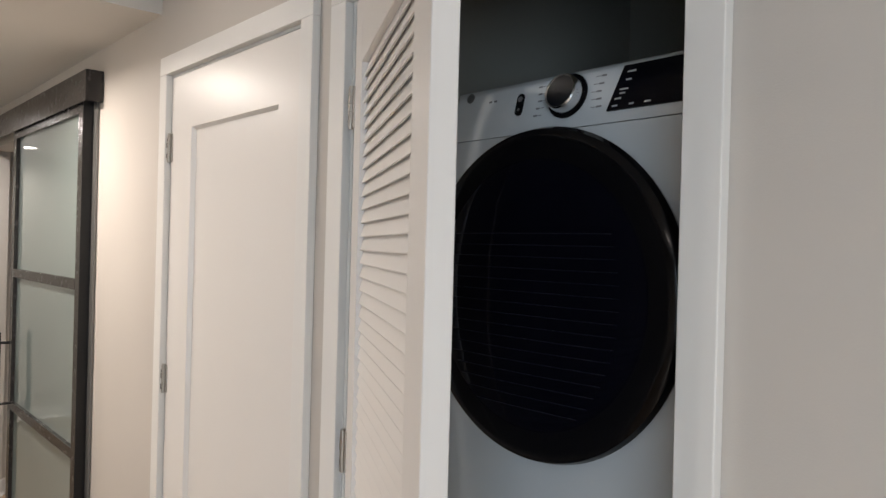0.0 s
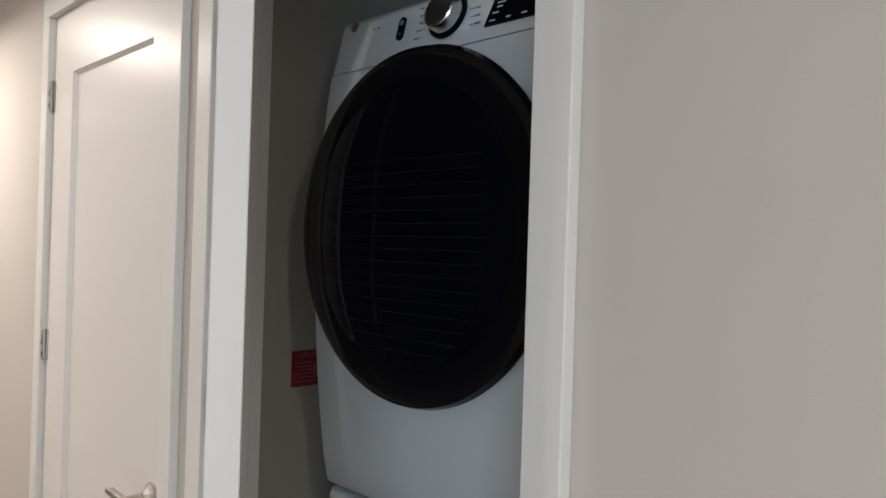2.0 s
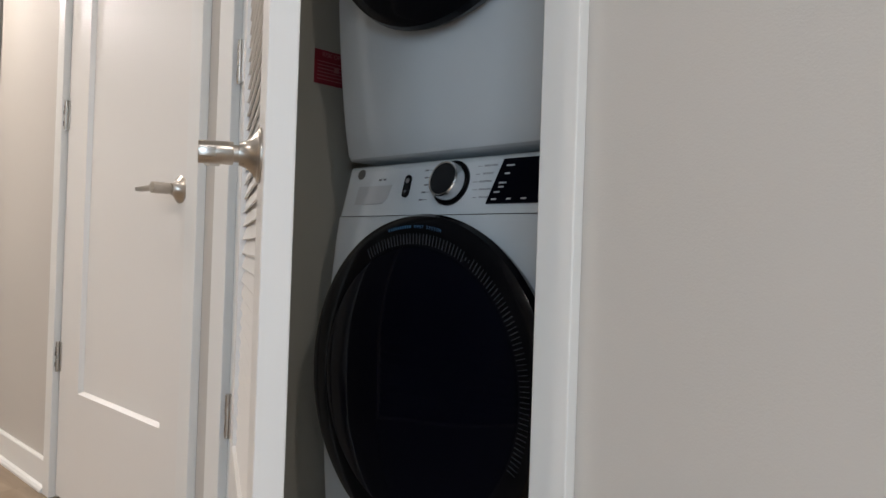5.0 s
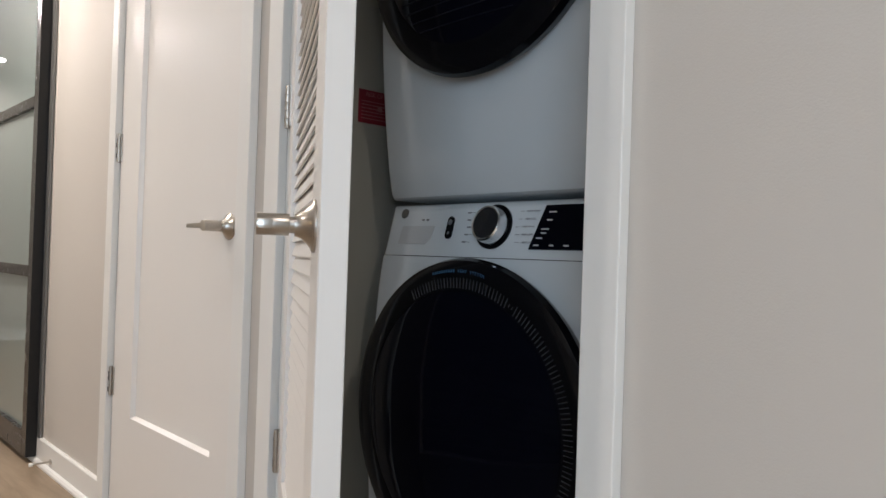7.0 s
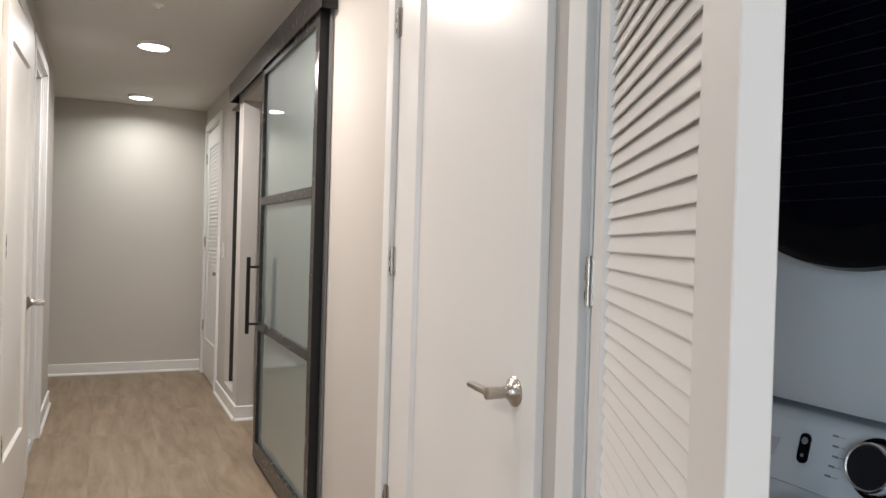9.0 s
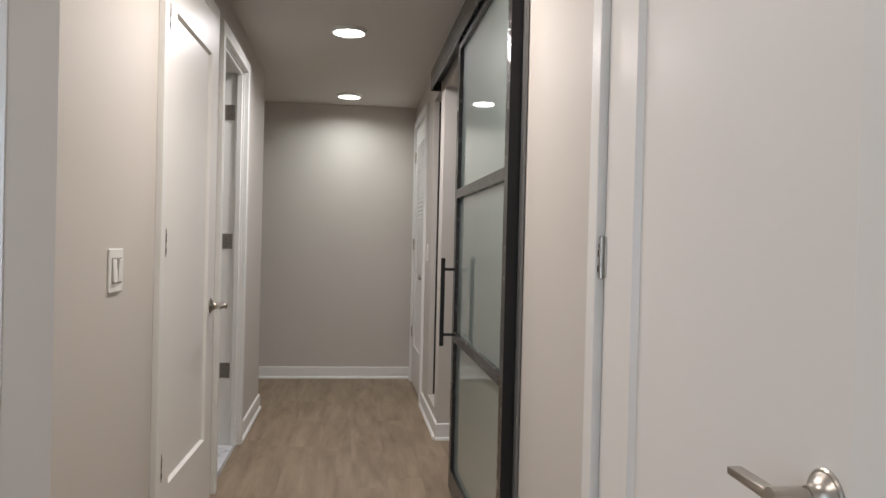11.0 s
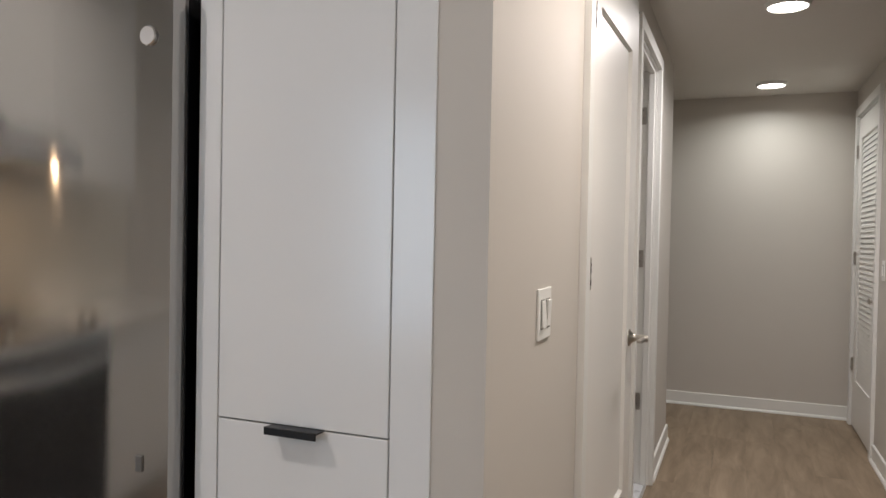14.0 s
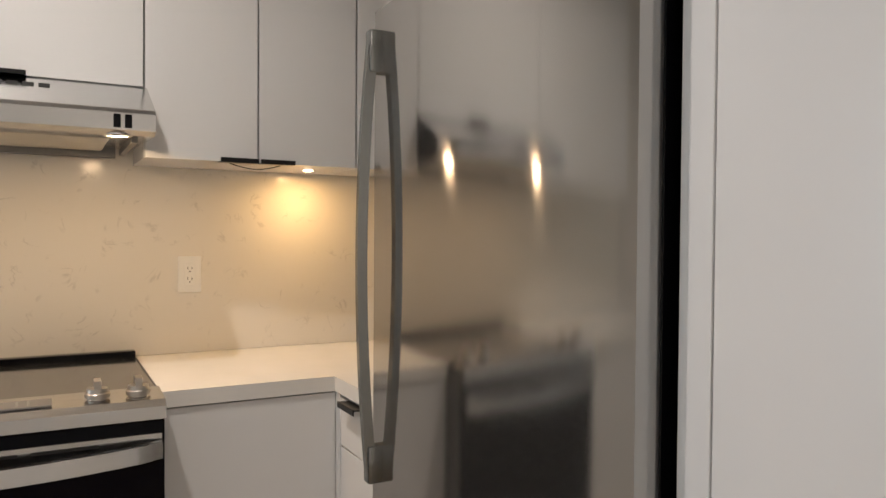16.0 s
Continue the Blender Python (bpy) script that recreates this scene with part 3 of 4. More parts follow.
# Fixtures added at the fill lamps, all out of view.
for lx, ly in DOWN:
    lp = thing("unseen_recessed_light", (lx, ly, CEILK), 0, "small round recessed ceiling light, lit, unseen and freely placed", "ceiling light", "kitchen ceiling lights")
    bm = bmesh.new()
    lathe(bm, [(0.068, 0.0), (0.066, -0.006), (0.048, -0.008), (0.045, 0.0)], "z", 40)
    part("trim_ring", bm, PLASTIC, lp, smooth=True)
    bm = bmesh.new()
    lathe(bm, [(0.0, -0.006), (0.045, -0.004), (0.045, 0.0), (0.0, 0.0)], "z", 32)
    part("lens", bm, LEDK, lp, smooth=True)


def plate(name, at, rz, label, rockers, w=0.07, h=0.115):
    ob = thing(name, at, rz, label, "light switch")
    boxpart("plate", (-w / 2, w / 2, -0.006, 0, -h / 2, h / 2), PLASTIC, ob, bev=0.0025)
    n = len(rockers)
    for i, tilt in enumerate(rockers):
        c = (i - (n - 1) / 2) * 0.046
        boxpart("surround", (c - 0.0175, c + 0.0175, -0.0075, -0.006, -0.0345, 0.0345), SWGAP, ob, "grey rim painting the shadowed gap round the rocker")
        bm = bmesh.new()
        bx(bm, c - 0.0155, c + 0.0155, -0.0115, -0.0075, -0.031, 0.031, bev=0.001, seg=1)
        for v in bm.verts:
            if v.co.y < -0.009:
                v.co.y += tilt * v.co.z * 0.06
        part("rocker", bm, PLASTIC, ob)
    return ob


plate("wall_switch", (XL, 3.03, 1.128), 90, "white double rocker light switch on the greige wall", (1, -1), w=0.118, h=0.118)
plate("wall_switch", (XR, 6.24, 1.15), -90, "white single light switch beside the louvred door", (1,), w=0.07, h=0.118)

# ---- laundry machines ----


def machine(z, washer):
    kind = "washing machine" if washer else "tumble dryer"
    lab = "white front-loading washing machine with dark round glass door" if washer else "white front-loading dryer stacked on the washer, dark round door"
    ob = thing("washing_machine" if washer else "dryer", (1.245, 1.037, z), 0, lab, kind)
    hw, H = 0.349, 1.0 if washer else 1.006
    # cabinet with rounded front edges
    bm = bmesh.new()
    front = []
    for i in range(17):
        u = i / 16
        front.append((0.016 - 0.036 * math.sin(math.pi * u) ** 0.8 - 0.020 * u, 0.012 + 0.870 * u))
    prof = [(0.74, 0.0), (0.035, 0.0), (0.022, 0.004)] + front + [(0.74, 0.882)]
    ends = [[bm.verts.new((x, y, z_)) for x, z_ in prof] for y in (-hw, hw)]
    m = len(prof)
    for i in range(m):
        bm.faces.new((ends[0][i], ends[0][(i + 1) % m], ends[1][(i + 1) % m], ends[1][i]))
    caps = [bm.faces.new(ends[0]), bm.faces.new(ends[1])]
    bmesh.ops.recalc_face_normals(bm, faces=bm.faces)
    es = [e for c in caps for e in c.edges if all(v.co.x < 0.03 for v in e.verts)]
    bmesh.ops.bevel(bm, geom=es, offset=0.012, segments=5, affect="EDGES", profile=0.5)
    part("body", bm, APPL, ob, smooth=True)
    bm = bmesh.new()
    bx(bm, -0.006, 0.74, -hw, hw, 0.8835, H)
    for v in bm.verts:
        if v.co.x < 0.1 and v.co.z > 0.95:
            v.co.x += 0.030
    es = [e for e in bm.edges if (e.verts[0].co + e.verts[1].co).x < 0.2 and not (abs(e.verts[0].co.z - 0.888) < 0.01 and abs(e.verts[1].co.z - 0.888) < 0.01)]
    bmesh.ops.bevel(bm, geom=es, offset=0.022, segments=5, affect="EDGES", profile=0.5)
    part("control_panel", bm, APPL, ob, smooth=True)
    boxpart("back_shadow", (0.02, 0.70, -hw + 0.01, hw - 0.01, 0.8805, 0.884), VOID, ob, "near-black strip painting the seam's shade")
    # the panel leans back: a frame for what sits on it
    def on_panel(y, zz, out=0.0):
        k = (zz - 0.888) / (H - 0.888)
        return (-0.006 + 0.030 * k - out, y, zz)
    lean = math.degrees(math.atan2(0.030, H - 0.888))
    pf = thing("controls", (0, 0, 0))
    pf.parent = ob
    pf.matrix_basis = Matrix.Translation(on_panel(0.006, 0.944 if washer else 0.948)) @ Matrix.Rotation(radians(lean), 4, "Y")
    # local: x into the machine, y along the front, z up the panel
    bm = bmesh.new()
    lathe(bm, [(0.047, 0.0), (0.047, -0.004), (0.043, -0.006), (0.041, -0.004)], "x", 48, (0, -0.002, 0.002))
    part("dial_ring", bm, BLACKPL, pf, "black ring round the dial", smooth=True)
    bm = bmesh.new()
    lathe(bm, [(0.0405, -0.002), (0.0395, -0.010), (0.0372, -0.027), (0.0350, -0.0300), (0.0325, -0.0285)], "x", 48, (0, -0.002, 0.002))
    part("dial", bm, CHROME, pf, "chrome selector dial", smooth=True)
    bm = bmesh.new()
    lathe(bm, [(0.0330, -0.020), (0.0330, -0.0285), (0.0, -0.0295)], "x", 48, (0, -0.002, 0.002))
    part("dial_cap", bm, DIALM, pf, "dark dial face", smooth=True)
    # display
    bm = bmesh.new()
    pts = [(-0.128, 0.044), (-0.325, 0.044), (-0.325, -0.044), (-0.104, -0.044)]
    top = [bm.verts.new((-0.0035, y, z_)) for y, z_ in pts]
    bot = [bm.verts.new((0.001, y, z_)) for y, z_ in pts]
    bm.faces.new(top)
    for i in range(4):
        bm.faces.new((top[i], top[(i + 1) % 4], bot[(i + 1) % 4], bot[i]))
    bmesh.ops.recalc_face_normals(bm, faces=bm.faces)
    part("display", bm, BLACKGL, pf, "black glass display")
    bm = bmesh.new()
    rim = [(0.1265 + 0.0095 * math.cos(a), (0.0165 if math.sin(a) > 0 else -0.0145) + 0.0095 * math.sin(a)) for a in [radians(5 + 10 * k) for k in range(36)]]
    fr_, bk_ = [bm.verts.new((-0.003, y, z_)) for y, z_ in rim], [bm.verts.new((0.003, y, z_)) for y, z_ in rim]
    bm.faces.new(fr_)
    for k in range(36):
        bm.faces.new((fr_[k], fr_[(k + 1) % 36], bk_[(k + 1) % 36], bk_[k]))
    bmesh.ops.recalc_face_normals(bm, faces=bm.faces)
    part("power_button", bm, BLACKPL, pf, "black start and power buttons", smooth=True)
    bm = bmesh.new()
    cyl(bm, (-0.0032, 0.1265, 0.013), "x", 0.006, 0.001, 20)
    cyl(bm, (-0.0032, 0.1265, -0.011), "x", 0.003, 0.001, 12)
    part("button_mark", bm, GREYTXT, pf)
    bm = bmesh.new()
    lathe(bm, [(0.0, -0.0015), (0.0115, -0.0015), (0.0115, 0.001)], "x", 32, (0, 0.287, 0.038 if not washer else 0.036))
    part("badge", bm, STEELD, pf, "small round grey badge", smooth=True)
    if washer:
        # Flat patch; the recessed grip's shade is only its grey colour.
        bq = bmesh.new()
        prf = [(0.285, 0.006), (0.175, 0.006), (0.181, -0.022), (0.196, -0.036), (0.288, -0.036)]
        fr_, bk_ = [bq.verts.new((-0.0006, y, z_)) for y, z_ in prf], [bq.verts.new((0.002, y, z_)) for y, z_ in prf]
        bq.faces.new(fr_)
        for i in range(5):
            bq.faces.new((fr_[i], fr_[(i + 1) % 5], bk_[(i + 1) % 5], bk_[i]))
        bmesh.ops.recalc_face_normals(bq, faces=bq.faces)
        part("drawer_grip", bq, mat("grip_shade", (0.50, 0.51, 0.52), 0.4), pf, "flat grey patch painting the drawer grip's shade")
    bm, bt = bmesh.new(), bmesh.new()
    for i in range(5):
        z_ = 0.034 - i * 0.016
        for sg in (-1, 1):
            y0 = -0.002 + sg * (0.056 + 0.003 * abs(i - 2))
            bx(bm, -0.0006, 0.001, min(y0, y0 + sg * 0.010), max(y0, y0 + sg * 0.010), z_ - 0.0004, z_ + 0.0004)
            if sg > 0 or not washer:
                bx(bm, -0.0006, 0.001, *sorted((y0 + sg * 0.012, y0 + sg * (0.024 if sg < 0 else 0.022))), z_ - 0.0016, z_ + 0.0016)
    for dy in (0.20, 0.215):
        bx(bm, -0.0006, 0.001, dy, dy + 0.008, 0.018, 0.022)
    part("cycle_print", bm, GREYTXT, pf, "small grey print round the dial", kind="stuff")
    for (y, z_, w_) in ((-0.147, 0.030, 0.018), (-0.143, 0.014, 0.012), (-0.136, -0.004, 0.018), (-0.134, -0.012, 0.012), (-0.126, -0.022, 0.014), (-0.122, -0.036, 0.012), (-0.158, -0.036, 0.010), (-0.192, -0.036, 0.012)):
        bx(bt, -0.0042, -0.003, y - w_ / 2, y + w_ / 2, z_ - 0.0015, z_ + 0.0015)
    part("display_print", bt, WHITETXT, pf, "small white print on the display", kind="stuff")
    if washer:
        for i, words in enumerate(("QUICK WASH", "DELICATES", "COLD WASH", "RINSE & SPIN", "SELF CLEAN")):
            text_part("cycle_name", words, 0.0052, Matrix.Translation((-0.0006, -0.090 - 0.003 * abs(i - 2), 0.034 - i * 0.016)) @ pose(0, 0, 0, 90, 0, -90), GREYTXT, pf, "small grey cycle name")
    # round door
    dz = 0.556
    dr = thing("door")
    dr.parent = ob
    tagged(dr, "round door with dark glass")
    dr.location.y = 0.018
    bm = bmesh.new()
    lathe(bm, [(0.298, 0.006), (0.310, -0.015), (0.321, -0.035), (0.326, -0.050), (0.321, -0.064), (0.310, -0.0725), (0.298, -0.0765), (0.262, -0.0745), (0.260, -0.050)], "x", 96, (0, 0, dz))
    part("door_ring", bm, RINGM, dr, smooth=True)
    bm = bmesh.new()
    lathe(bm, [(0.2615, -0.0738), (0.250, -0.0765), (0.20, -0.083), (0.12, -0.089), (0.0, -0.091)], "x", 96, (0, 0, dz))
    part("door_glass", bm, BLACKGL, dr, "dark glass, slightly domed", smooth=True)
    bm = bmesh.new()
    if washer:
        bx(bm, -0.0012, 0.0012, -0.0008, 0.0008, -0.010, 0.010)
        rib = part("vent_rib", bm, RIBM, dr, "ring of small vent ribs")
        n = 78
        for i in range(n):
            a = radians(62 + 142 * i / (n - 1))
            o = rib if i == 0 else new("vent_rib", rib.data)
            o.parent = dr
            o.matrix_basis = Matrix.Translation((-0.0755, math.cos(a) * 0.277, dz + math.sin(a) * 0.277)) @ Matrix.Rotation(a - radians(90), 4, "X")
            if i in (31, 32):
                o.scale.z = 0.3
        word, k = "VENT SYSTEM", 0
        for ch in word:
            a = radians(90.5 + 1.27 * k)
            k += 1
            if ch != " ":
                m = Matrix.Translation((-0.0768, math.cos(a) * 0.300, dz + math.sin(a) * 0.300)) @ Matrix.Rotation(a - radians(90), 4, "X") @ pose(0, 0, 0, 90, 0, -90)
                text_part("letter", ch, 0.0088, m, BLUETXT, dr, "small blue letter")
        for i in range(10):
            a = radians(76.5 + 1.27 * i)
            bb = bmesh.new()
            bx(bb, -0.0003, 0.0003, -0.0030, 0.0030, -0.0040, 0.0040)
            o = part("print_bar", bb, BLUETXT, dr)
            o.matrix_basis = Matrix.Translation((-0.0768, math.cos(a) * 0.300, dz + math.sin(a) * 0.300)) @ Matrix.Rotation(a - radians(90), 4, "X") @ Matrix.Diagonal((1, 0.6, 0.7, 1))
        bm.free() if bm.is_valid else None
    else:
        line_mat = mat("faint_line", (0.010, 0.011, 0.016), 0.4, spec=0.15)
        for i in range(16):
            z_ = dz - 0.22 + i * 0.0225
            half = 0.21 * math.sqrt(max(0.05, 1 - ((z_ - dz) / 0.27) ** 2))
            bl, prev = bmesh.new(), None
            for q_ in range(17):
                y = half * (-1.0 + 2.12 * q_ / 16)
                x = -0.0922 + 0.21 * (y * y + (z_ - dz) ** 2)
                ring = [bl.verts.new((x + 0.004, y, z_ - 0.0007)), bl.verts.new((x, y, z_ - 0.0007)), bl.verts.new((x, y, z_ + 0.0007)), bl.verts.new((x + 0.004, y, z_ + 0.0007))]
                if prev:
                    for c_ in range(4):
                        bl.faces.new((prev[c_], prev[(c_ + 1) % 4], ring[(c_ + 1) % 4], ring[c_]))
                prev = ring
            bmesh.ops.recalc_face_normals(bl, faces=bl.faces)
            part("drum_line", bl, line_mat, dr, "faint rib of the dark glass")
    return ob


wm = machine(0.0, True)
dy_ = machine(1.012, False)
sign = thing("warning_sticker", (1.29, 1.4885, 1.243), 0, "red warning sticker with white print on the closet wall", "sticker")
boxpart("sheet", (-0.055, 0.075, -0.001, 0, -0.037, 0.045), RED, sign)
text_part("heading", "RISK OF FIRE", 0.0155, pose(0.010, -0.0015, 0.034, 90, 0, 0), PINKTXT, sign)
bm = bmesh.new()
for i in range(6):
    bx(bm, -0.046, 0.060 - 0.006 * (i % 3), -0.0014, -0.001, 0.016 - i * 0.0085, 0.0182 - i * 0.0085)
bx(bm, 0.004, 0.018, -0.0016, -0.001, -0.004, 0.010)
part("print_line", bm, PINKTXT, sign)

# ---- pantry and refrigerator ----
PY = 2.622
pan = thing("pantry_cabinet", (-0.81, PY, 0), 0, "tall white flat-front pantry cabinet", "cabinet")
boxpart("carcass", (0.0, 0.545, 0.020, 0.528, 0.0, 2.50), CAB, pan)
boxpart("side_stile", (0.0, 0.0565, 0.0, 0.020, 0.0, 2.50), CAB, pan, bev=0.001, seg=1)
boxpart("side_stile", (0.461, 0.545, 0.0, 0.020, 0.0, 2.50), CAB, pan, bev=0.001, seg=1)
boxpart("door", (0.0600, 0.4575, 0.0, 0.019, 0.9145, 2.48), CAB, pan, bev=0.0012, seg=1)
boxpart("door", (0.0600, 0.4575, 0.0, 0.019, 0.10, 0.911), CAB, pan, bev=0.0012, seg=1)
boxpart("gap_backing", (0.056, 0.462, 0.0185, 0.0205, 0.09, 2.49), VOID, pan, "near-black sheet painting the door gaps' shade")


def edge_pull(parent, x0, x1, y, z, flip=False):
    ob = thing("edge_pull")
    ob.parent = parent
    tagged(ob, "black metal edge pull")
    boxpart("grip", (x0, x1, y - 0.030, y + 0.002, z - 0.002, z + 0.0015), BLACKM, ob)
    boxpart("lip", (x0, x1, y - 0.032, y - 0.028, z - 0.013, z + 0.003), BLACKM, ob, bev=0.001, seg=1)
    return ob


edge_pull(pan, 0.197, 0.317, 0.0, 0.9125)

fr = thing("refrigerator", (-1.655, 2.53, 0), 0, "stainless steel bottom-freezer refrigerator with curved handle", "refrigerator")
FW = 0.825
# Body coloured black so the gap to the pantry reads as deep shade.
boxpart("body", (0.005, FW - 0.005, 0.085, 0.60, 0.03, 1.80), BLACKPL, fr, "cabinet side blackened to paint the shaded gap", bev=0.003, seg=1)


def fridge_door(name, z0, z1):
    bm = bmesh.new()
    n = 24
    front, back = [], []
    for i in range(n + 1):
        u = i / n
        x = FW * u
        y = 0.015 * (2 * u - 1) ** 2 + 0.036 * (u - 0.5)
        front.append((x, y))
    poly = front + [(FW, 0.078), (0, 0.078)]
    lo = [bm.verts.new((x, y, z0)) for x, y in poly]
    hi = [bm.verts.new((x, y, z1)) for x, y in poly]
    m = len(poly)
    for i in range(m):
        bm.faces.new((lo[i], lo[(i + 1) % m], hi[(i + 1) % m], hi[i]))
    bm.faces.new(lo), bm.faces.new(hi)
    bmesh.ops.recalc_face_normals(bm, faces=bm.faces)
    return part(name, bm, STEEL, fr, smooth=True)


fridge_door("upper_door", 0.645, 1.815)
fridge_door("freezer_drawer", 0.10, 0.632)
boxpart("door_gasket", (0.01, FW - 0.01, 0.078, 0.086, 0.10, 1.80), VOID, fr, "black door seal")
boxpart("hinge_cover", (FW - 0.12, FW - 0.02, 0.03, 0.20, 1.816, 1.835), BLACKPL, fr, bev=0.004)


def arc_handle(x, y0, z0, z1, bow):
    ob = thing("handle")
    ob.parent = fr
    tagged(ob, "long bowed steel door handle")
    bm = bmesh.new()
    n, prev = 28, None
    for i in range(n + 1):
        u = i / n
        z = z0 + (z1 - z0) * u
        s = 1 - (2 * u - 1) ** 2
        y = y0 - 0.034 - bow * s
        hw = 0.0145 - 0.003 * s
        th = 0.011
        ring = [bm.verts.new((x - hw, y + th, z)), bm.verts.new((x - hw * 0.6, y - th, z)), bm.verts.new((x + hw * 0.6, y - th, z)), bm.verts.new((x + hw, y + th, z))]
        if prev:
            for k in range(4):
                bm.faces.new((prev[k], prev[(k + 1) % 4], ring[(k + 1) % 4], ring[k]))
        else:
            bm.faces.new(ring)
        prev = ring
    bm.faces.new(prev)
    bmesh.ops.recalc_face_normals(bm, faces=bm.faces)
    part("grip", bm, HANDLEM, ob, smooth=True)
    for a, b in ((z0 - 0.012, z0 + 0.075), (z1 - 0.085, z1 + 0.012)):
        boxpart("mount", (x - 0.017, x + 0.017, y0 - 0.046, y0 + 0.004, a, b), HANDLEM, ob, "dark grey handle mount", bev=0.006)
    return ob


arc_handle(0.036, 0.010, 0.745, 1.75, 0.026)
bm = bmesh.new()
lathe(bm, [(0.0, -0.005), (0.019, -0.005), (0.021, -0.003), (0.021, 0.002)], "y", 36, (FW - 0.057, 0.0255, 1.706))
part("badge", bm, CHROME, fr, "small round metal badge", smooth=True)
boxpart("label", (FW - 0.076, FW - 0.060, 0.0205, 0.0270, 0.795, 0.830), STEELD, fr, "small grey oval label", bev=0.002)

oc = thing("cabinet_above_refrigerator", (-1.655, 2.85, 1.90), 0, "white flat-front cabinet above the refrigerator", "cabinet")
boxpart("carcass", (0.0, 0.84, 0.02, 0.299, 0.0, 0.60), CAB, oc)
for a in (0.0, 0.421):
    boxpart("door", (a, a + 0.418, 0.0, 0.019, 0.0, 0.60), CAB, oc, bev=0.001, seg=1)

# ---- counters, range, hood, wall cabinets ----
XW, XF, NF = -2.556, -1.962, 2.544
ct = thing("countertop", (0, 0, 0), 0, "white quartz corner countertop, warm in the lamp light", "countertop")
boxpart("west_slab", (XW + 0.001, XF, 2.100, NF, 0.874, 0.914), COUNTER, ct)
boxpart("north_slab", (XW + 0.001, -1.66, NF, 3.149, 0.874, 0.914), COUNTER, ct)
bs = thing("backsplash", (0, 0, 0), 0, "cream veined quartz backsplash", "backsplash", kind="structure")
boxpart("west_sheet", (XW + 0.0005, XW + 0.012, 0.2, 3.137, 0.915, 1.70), SPLASH, bs)
boxpart("north_sheet", (XW + 0.0005, -1.66, 3.137, 3.1495, 0.915, 1.53), SPLASH, bs)

b1 = thing("base_cabinet", (0, 0, 0), 0, "white flat-front base cabinet beside the range", "cabinet")
boxpart("carcass", (XW + 0.02, XF - 0.029, 2.104, 2.571, 0.10, 0.873), CAB, b1)
boxpart("front", (XF - 0.028, XF - 0.006, 2.104, NF + 0.005, 0.10, 0.869), CAB, b1, bev=0.001, seg=1)
boxpart("plinth", (XW + 0.02, XF - 0.08, 2.104, 2.56, 0.0, 0.099), CAB, b1)
b2 = thing("base_cabinet", (0, 0, 0), 0, "white base cabinet with drawers beside the refrigerator", "cabinet")
boxpart("carcass", (XF - 0.028, -1.662, NF + 0.029, 3.14, 0.10, 0.873), CAB, b2)
boxpart("plinth", (XF - 0.04, -1.662, NF + 0.08, 3.14, 0.0, 0.099), CAB, b2)
boxpart("filler", (XF - 0.006, XF + 0.028, NF + 0.006, NF + 0.028, 0.10, 0.869), CAB, b2)
boxpart("drawer", (XF + 0.031, -1.664, NF + 0.006, NF + 0.028, 0.735, 0.862), CAB, b2, bev=0.001, seg=1)
boxpart("drawer", (XF + 0.031, -1.664, NF + 0.006, NF + 0.028, 0.10, 0.731), CAB, b2, bev=0.001, seg=1)
edge_pull(b2, XF + 0.09, XF + 0.20, NF + 0.006, 0.864)

UX, UB, UT = -2.239, 1.508, 2.50


def wall_cabinet(y0, y1, z0, label, pull=None):
    ob = thing("wall_cabinet", (UX, y0, z0), 0, label, "cabinet")
    w = y1 - y0
    boxpart("carcass", (XW - UX + 0.013, -0.020, 0.0, w, 0.0, UT - z0), CAB, ob)
    boxpart("door", (-0.019, 0.0, 0.0015, w - 0.0015, 0.0, UT - z0), CAB, ob, bev=0.001, seg=1)
    if pull:
        p = thing("edge_pull")
        p.parent = ob
        tagged(p, "black metal edge pull")
        boxpart("grip", (-0.015, 0.022, pull[0], pull[1], -0.003, -0.0005), BLACKM, p)
        boxpart("lip", (0.019, 0.022, pull[0], pull[1], -0.003, 0.010), BLACKM, p)
    return ob


wall_cabinet(1.330, 2.092, 1.700, "white flat-front wall cabinet above the range hood", (0.36, 0.482))
wall_cabinet(2.094, 2.405, UB, "white flat-front wall cabinet beside the hood", (0.200, 0.309))
wall_cabinet(2.407, 2.713, UB, "white flat-front wall cabinet near the corner", (0.002, 0.105))
wall_cabinet(2.716, 3.135, UB, "white filler cabinet in the corner")
wall_cabinet(0.55, 1.328, UB, "white flat-front wall cabinet past the hood")
b3 = thing("base_cabinet", (0, 0, 0), 0, "white base cabinet past the range", "cabinet")
boxpart("carcass", (XW + 0.02, XF - 0.045, 0.3, 1.33, 0.10, 0.873), CAB, b3)
boxpart("front", (XF - 0.044, XF - 0.022, 0.3, 1.33, 0.10, 0.862), CAB, b3)
ct2 = thing("countertop", (0, 0, 0), 0, "white quartz countertop past the range", "countertop")
boxpart("slab", (XW + 0.013, XF, 0.3, 1.332, 0.874, 0.914), COUNTER, ct2)

hood = thing("range_hood", (XW + 0.014, 1.335, 1.545), 0, "stainless under-cabinet range hood with lit lamp", "range hood")
bm = bmesh.new()
D = -2.05 - (XW + 0.014)
Wd = 0.765
prof = [(0, 0.012), (D - 0.03, 0.0), (D, 0.010), (D, 0.052), (D - 0.012, 0.064), (D - 0.19, 0.152), (0, 0.152)]
ends = [[bm.verts.new((x, y, z)) for x, z in prof] for y in (0, Wd)]
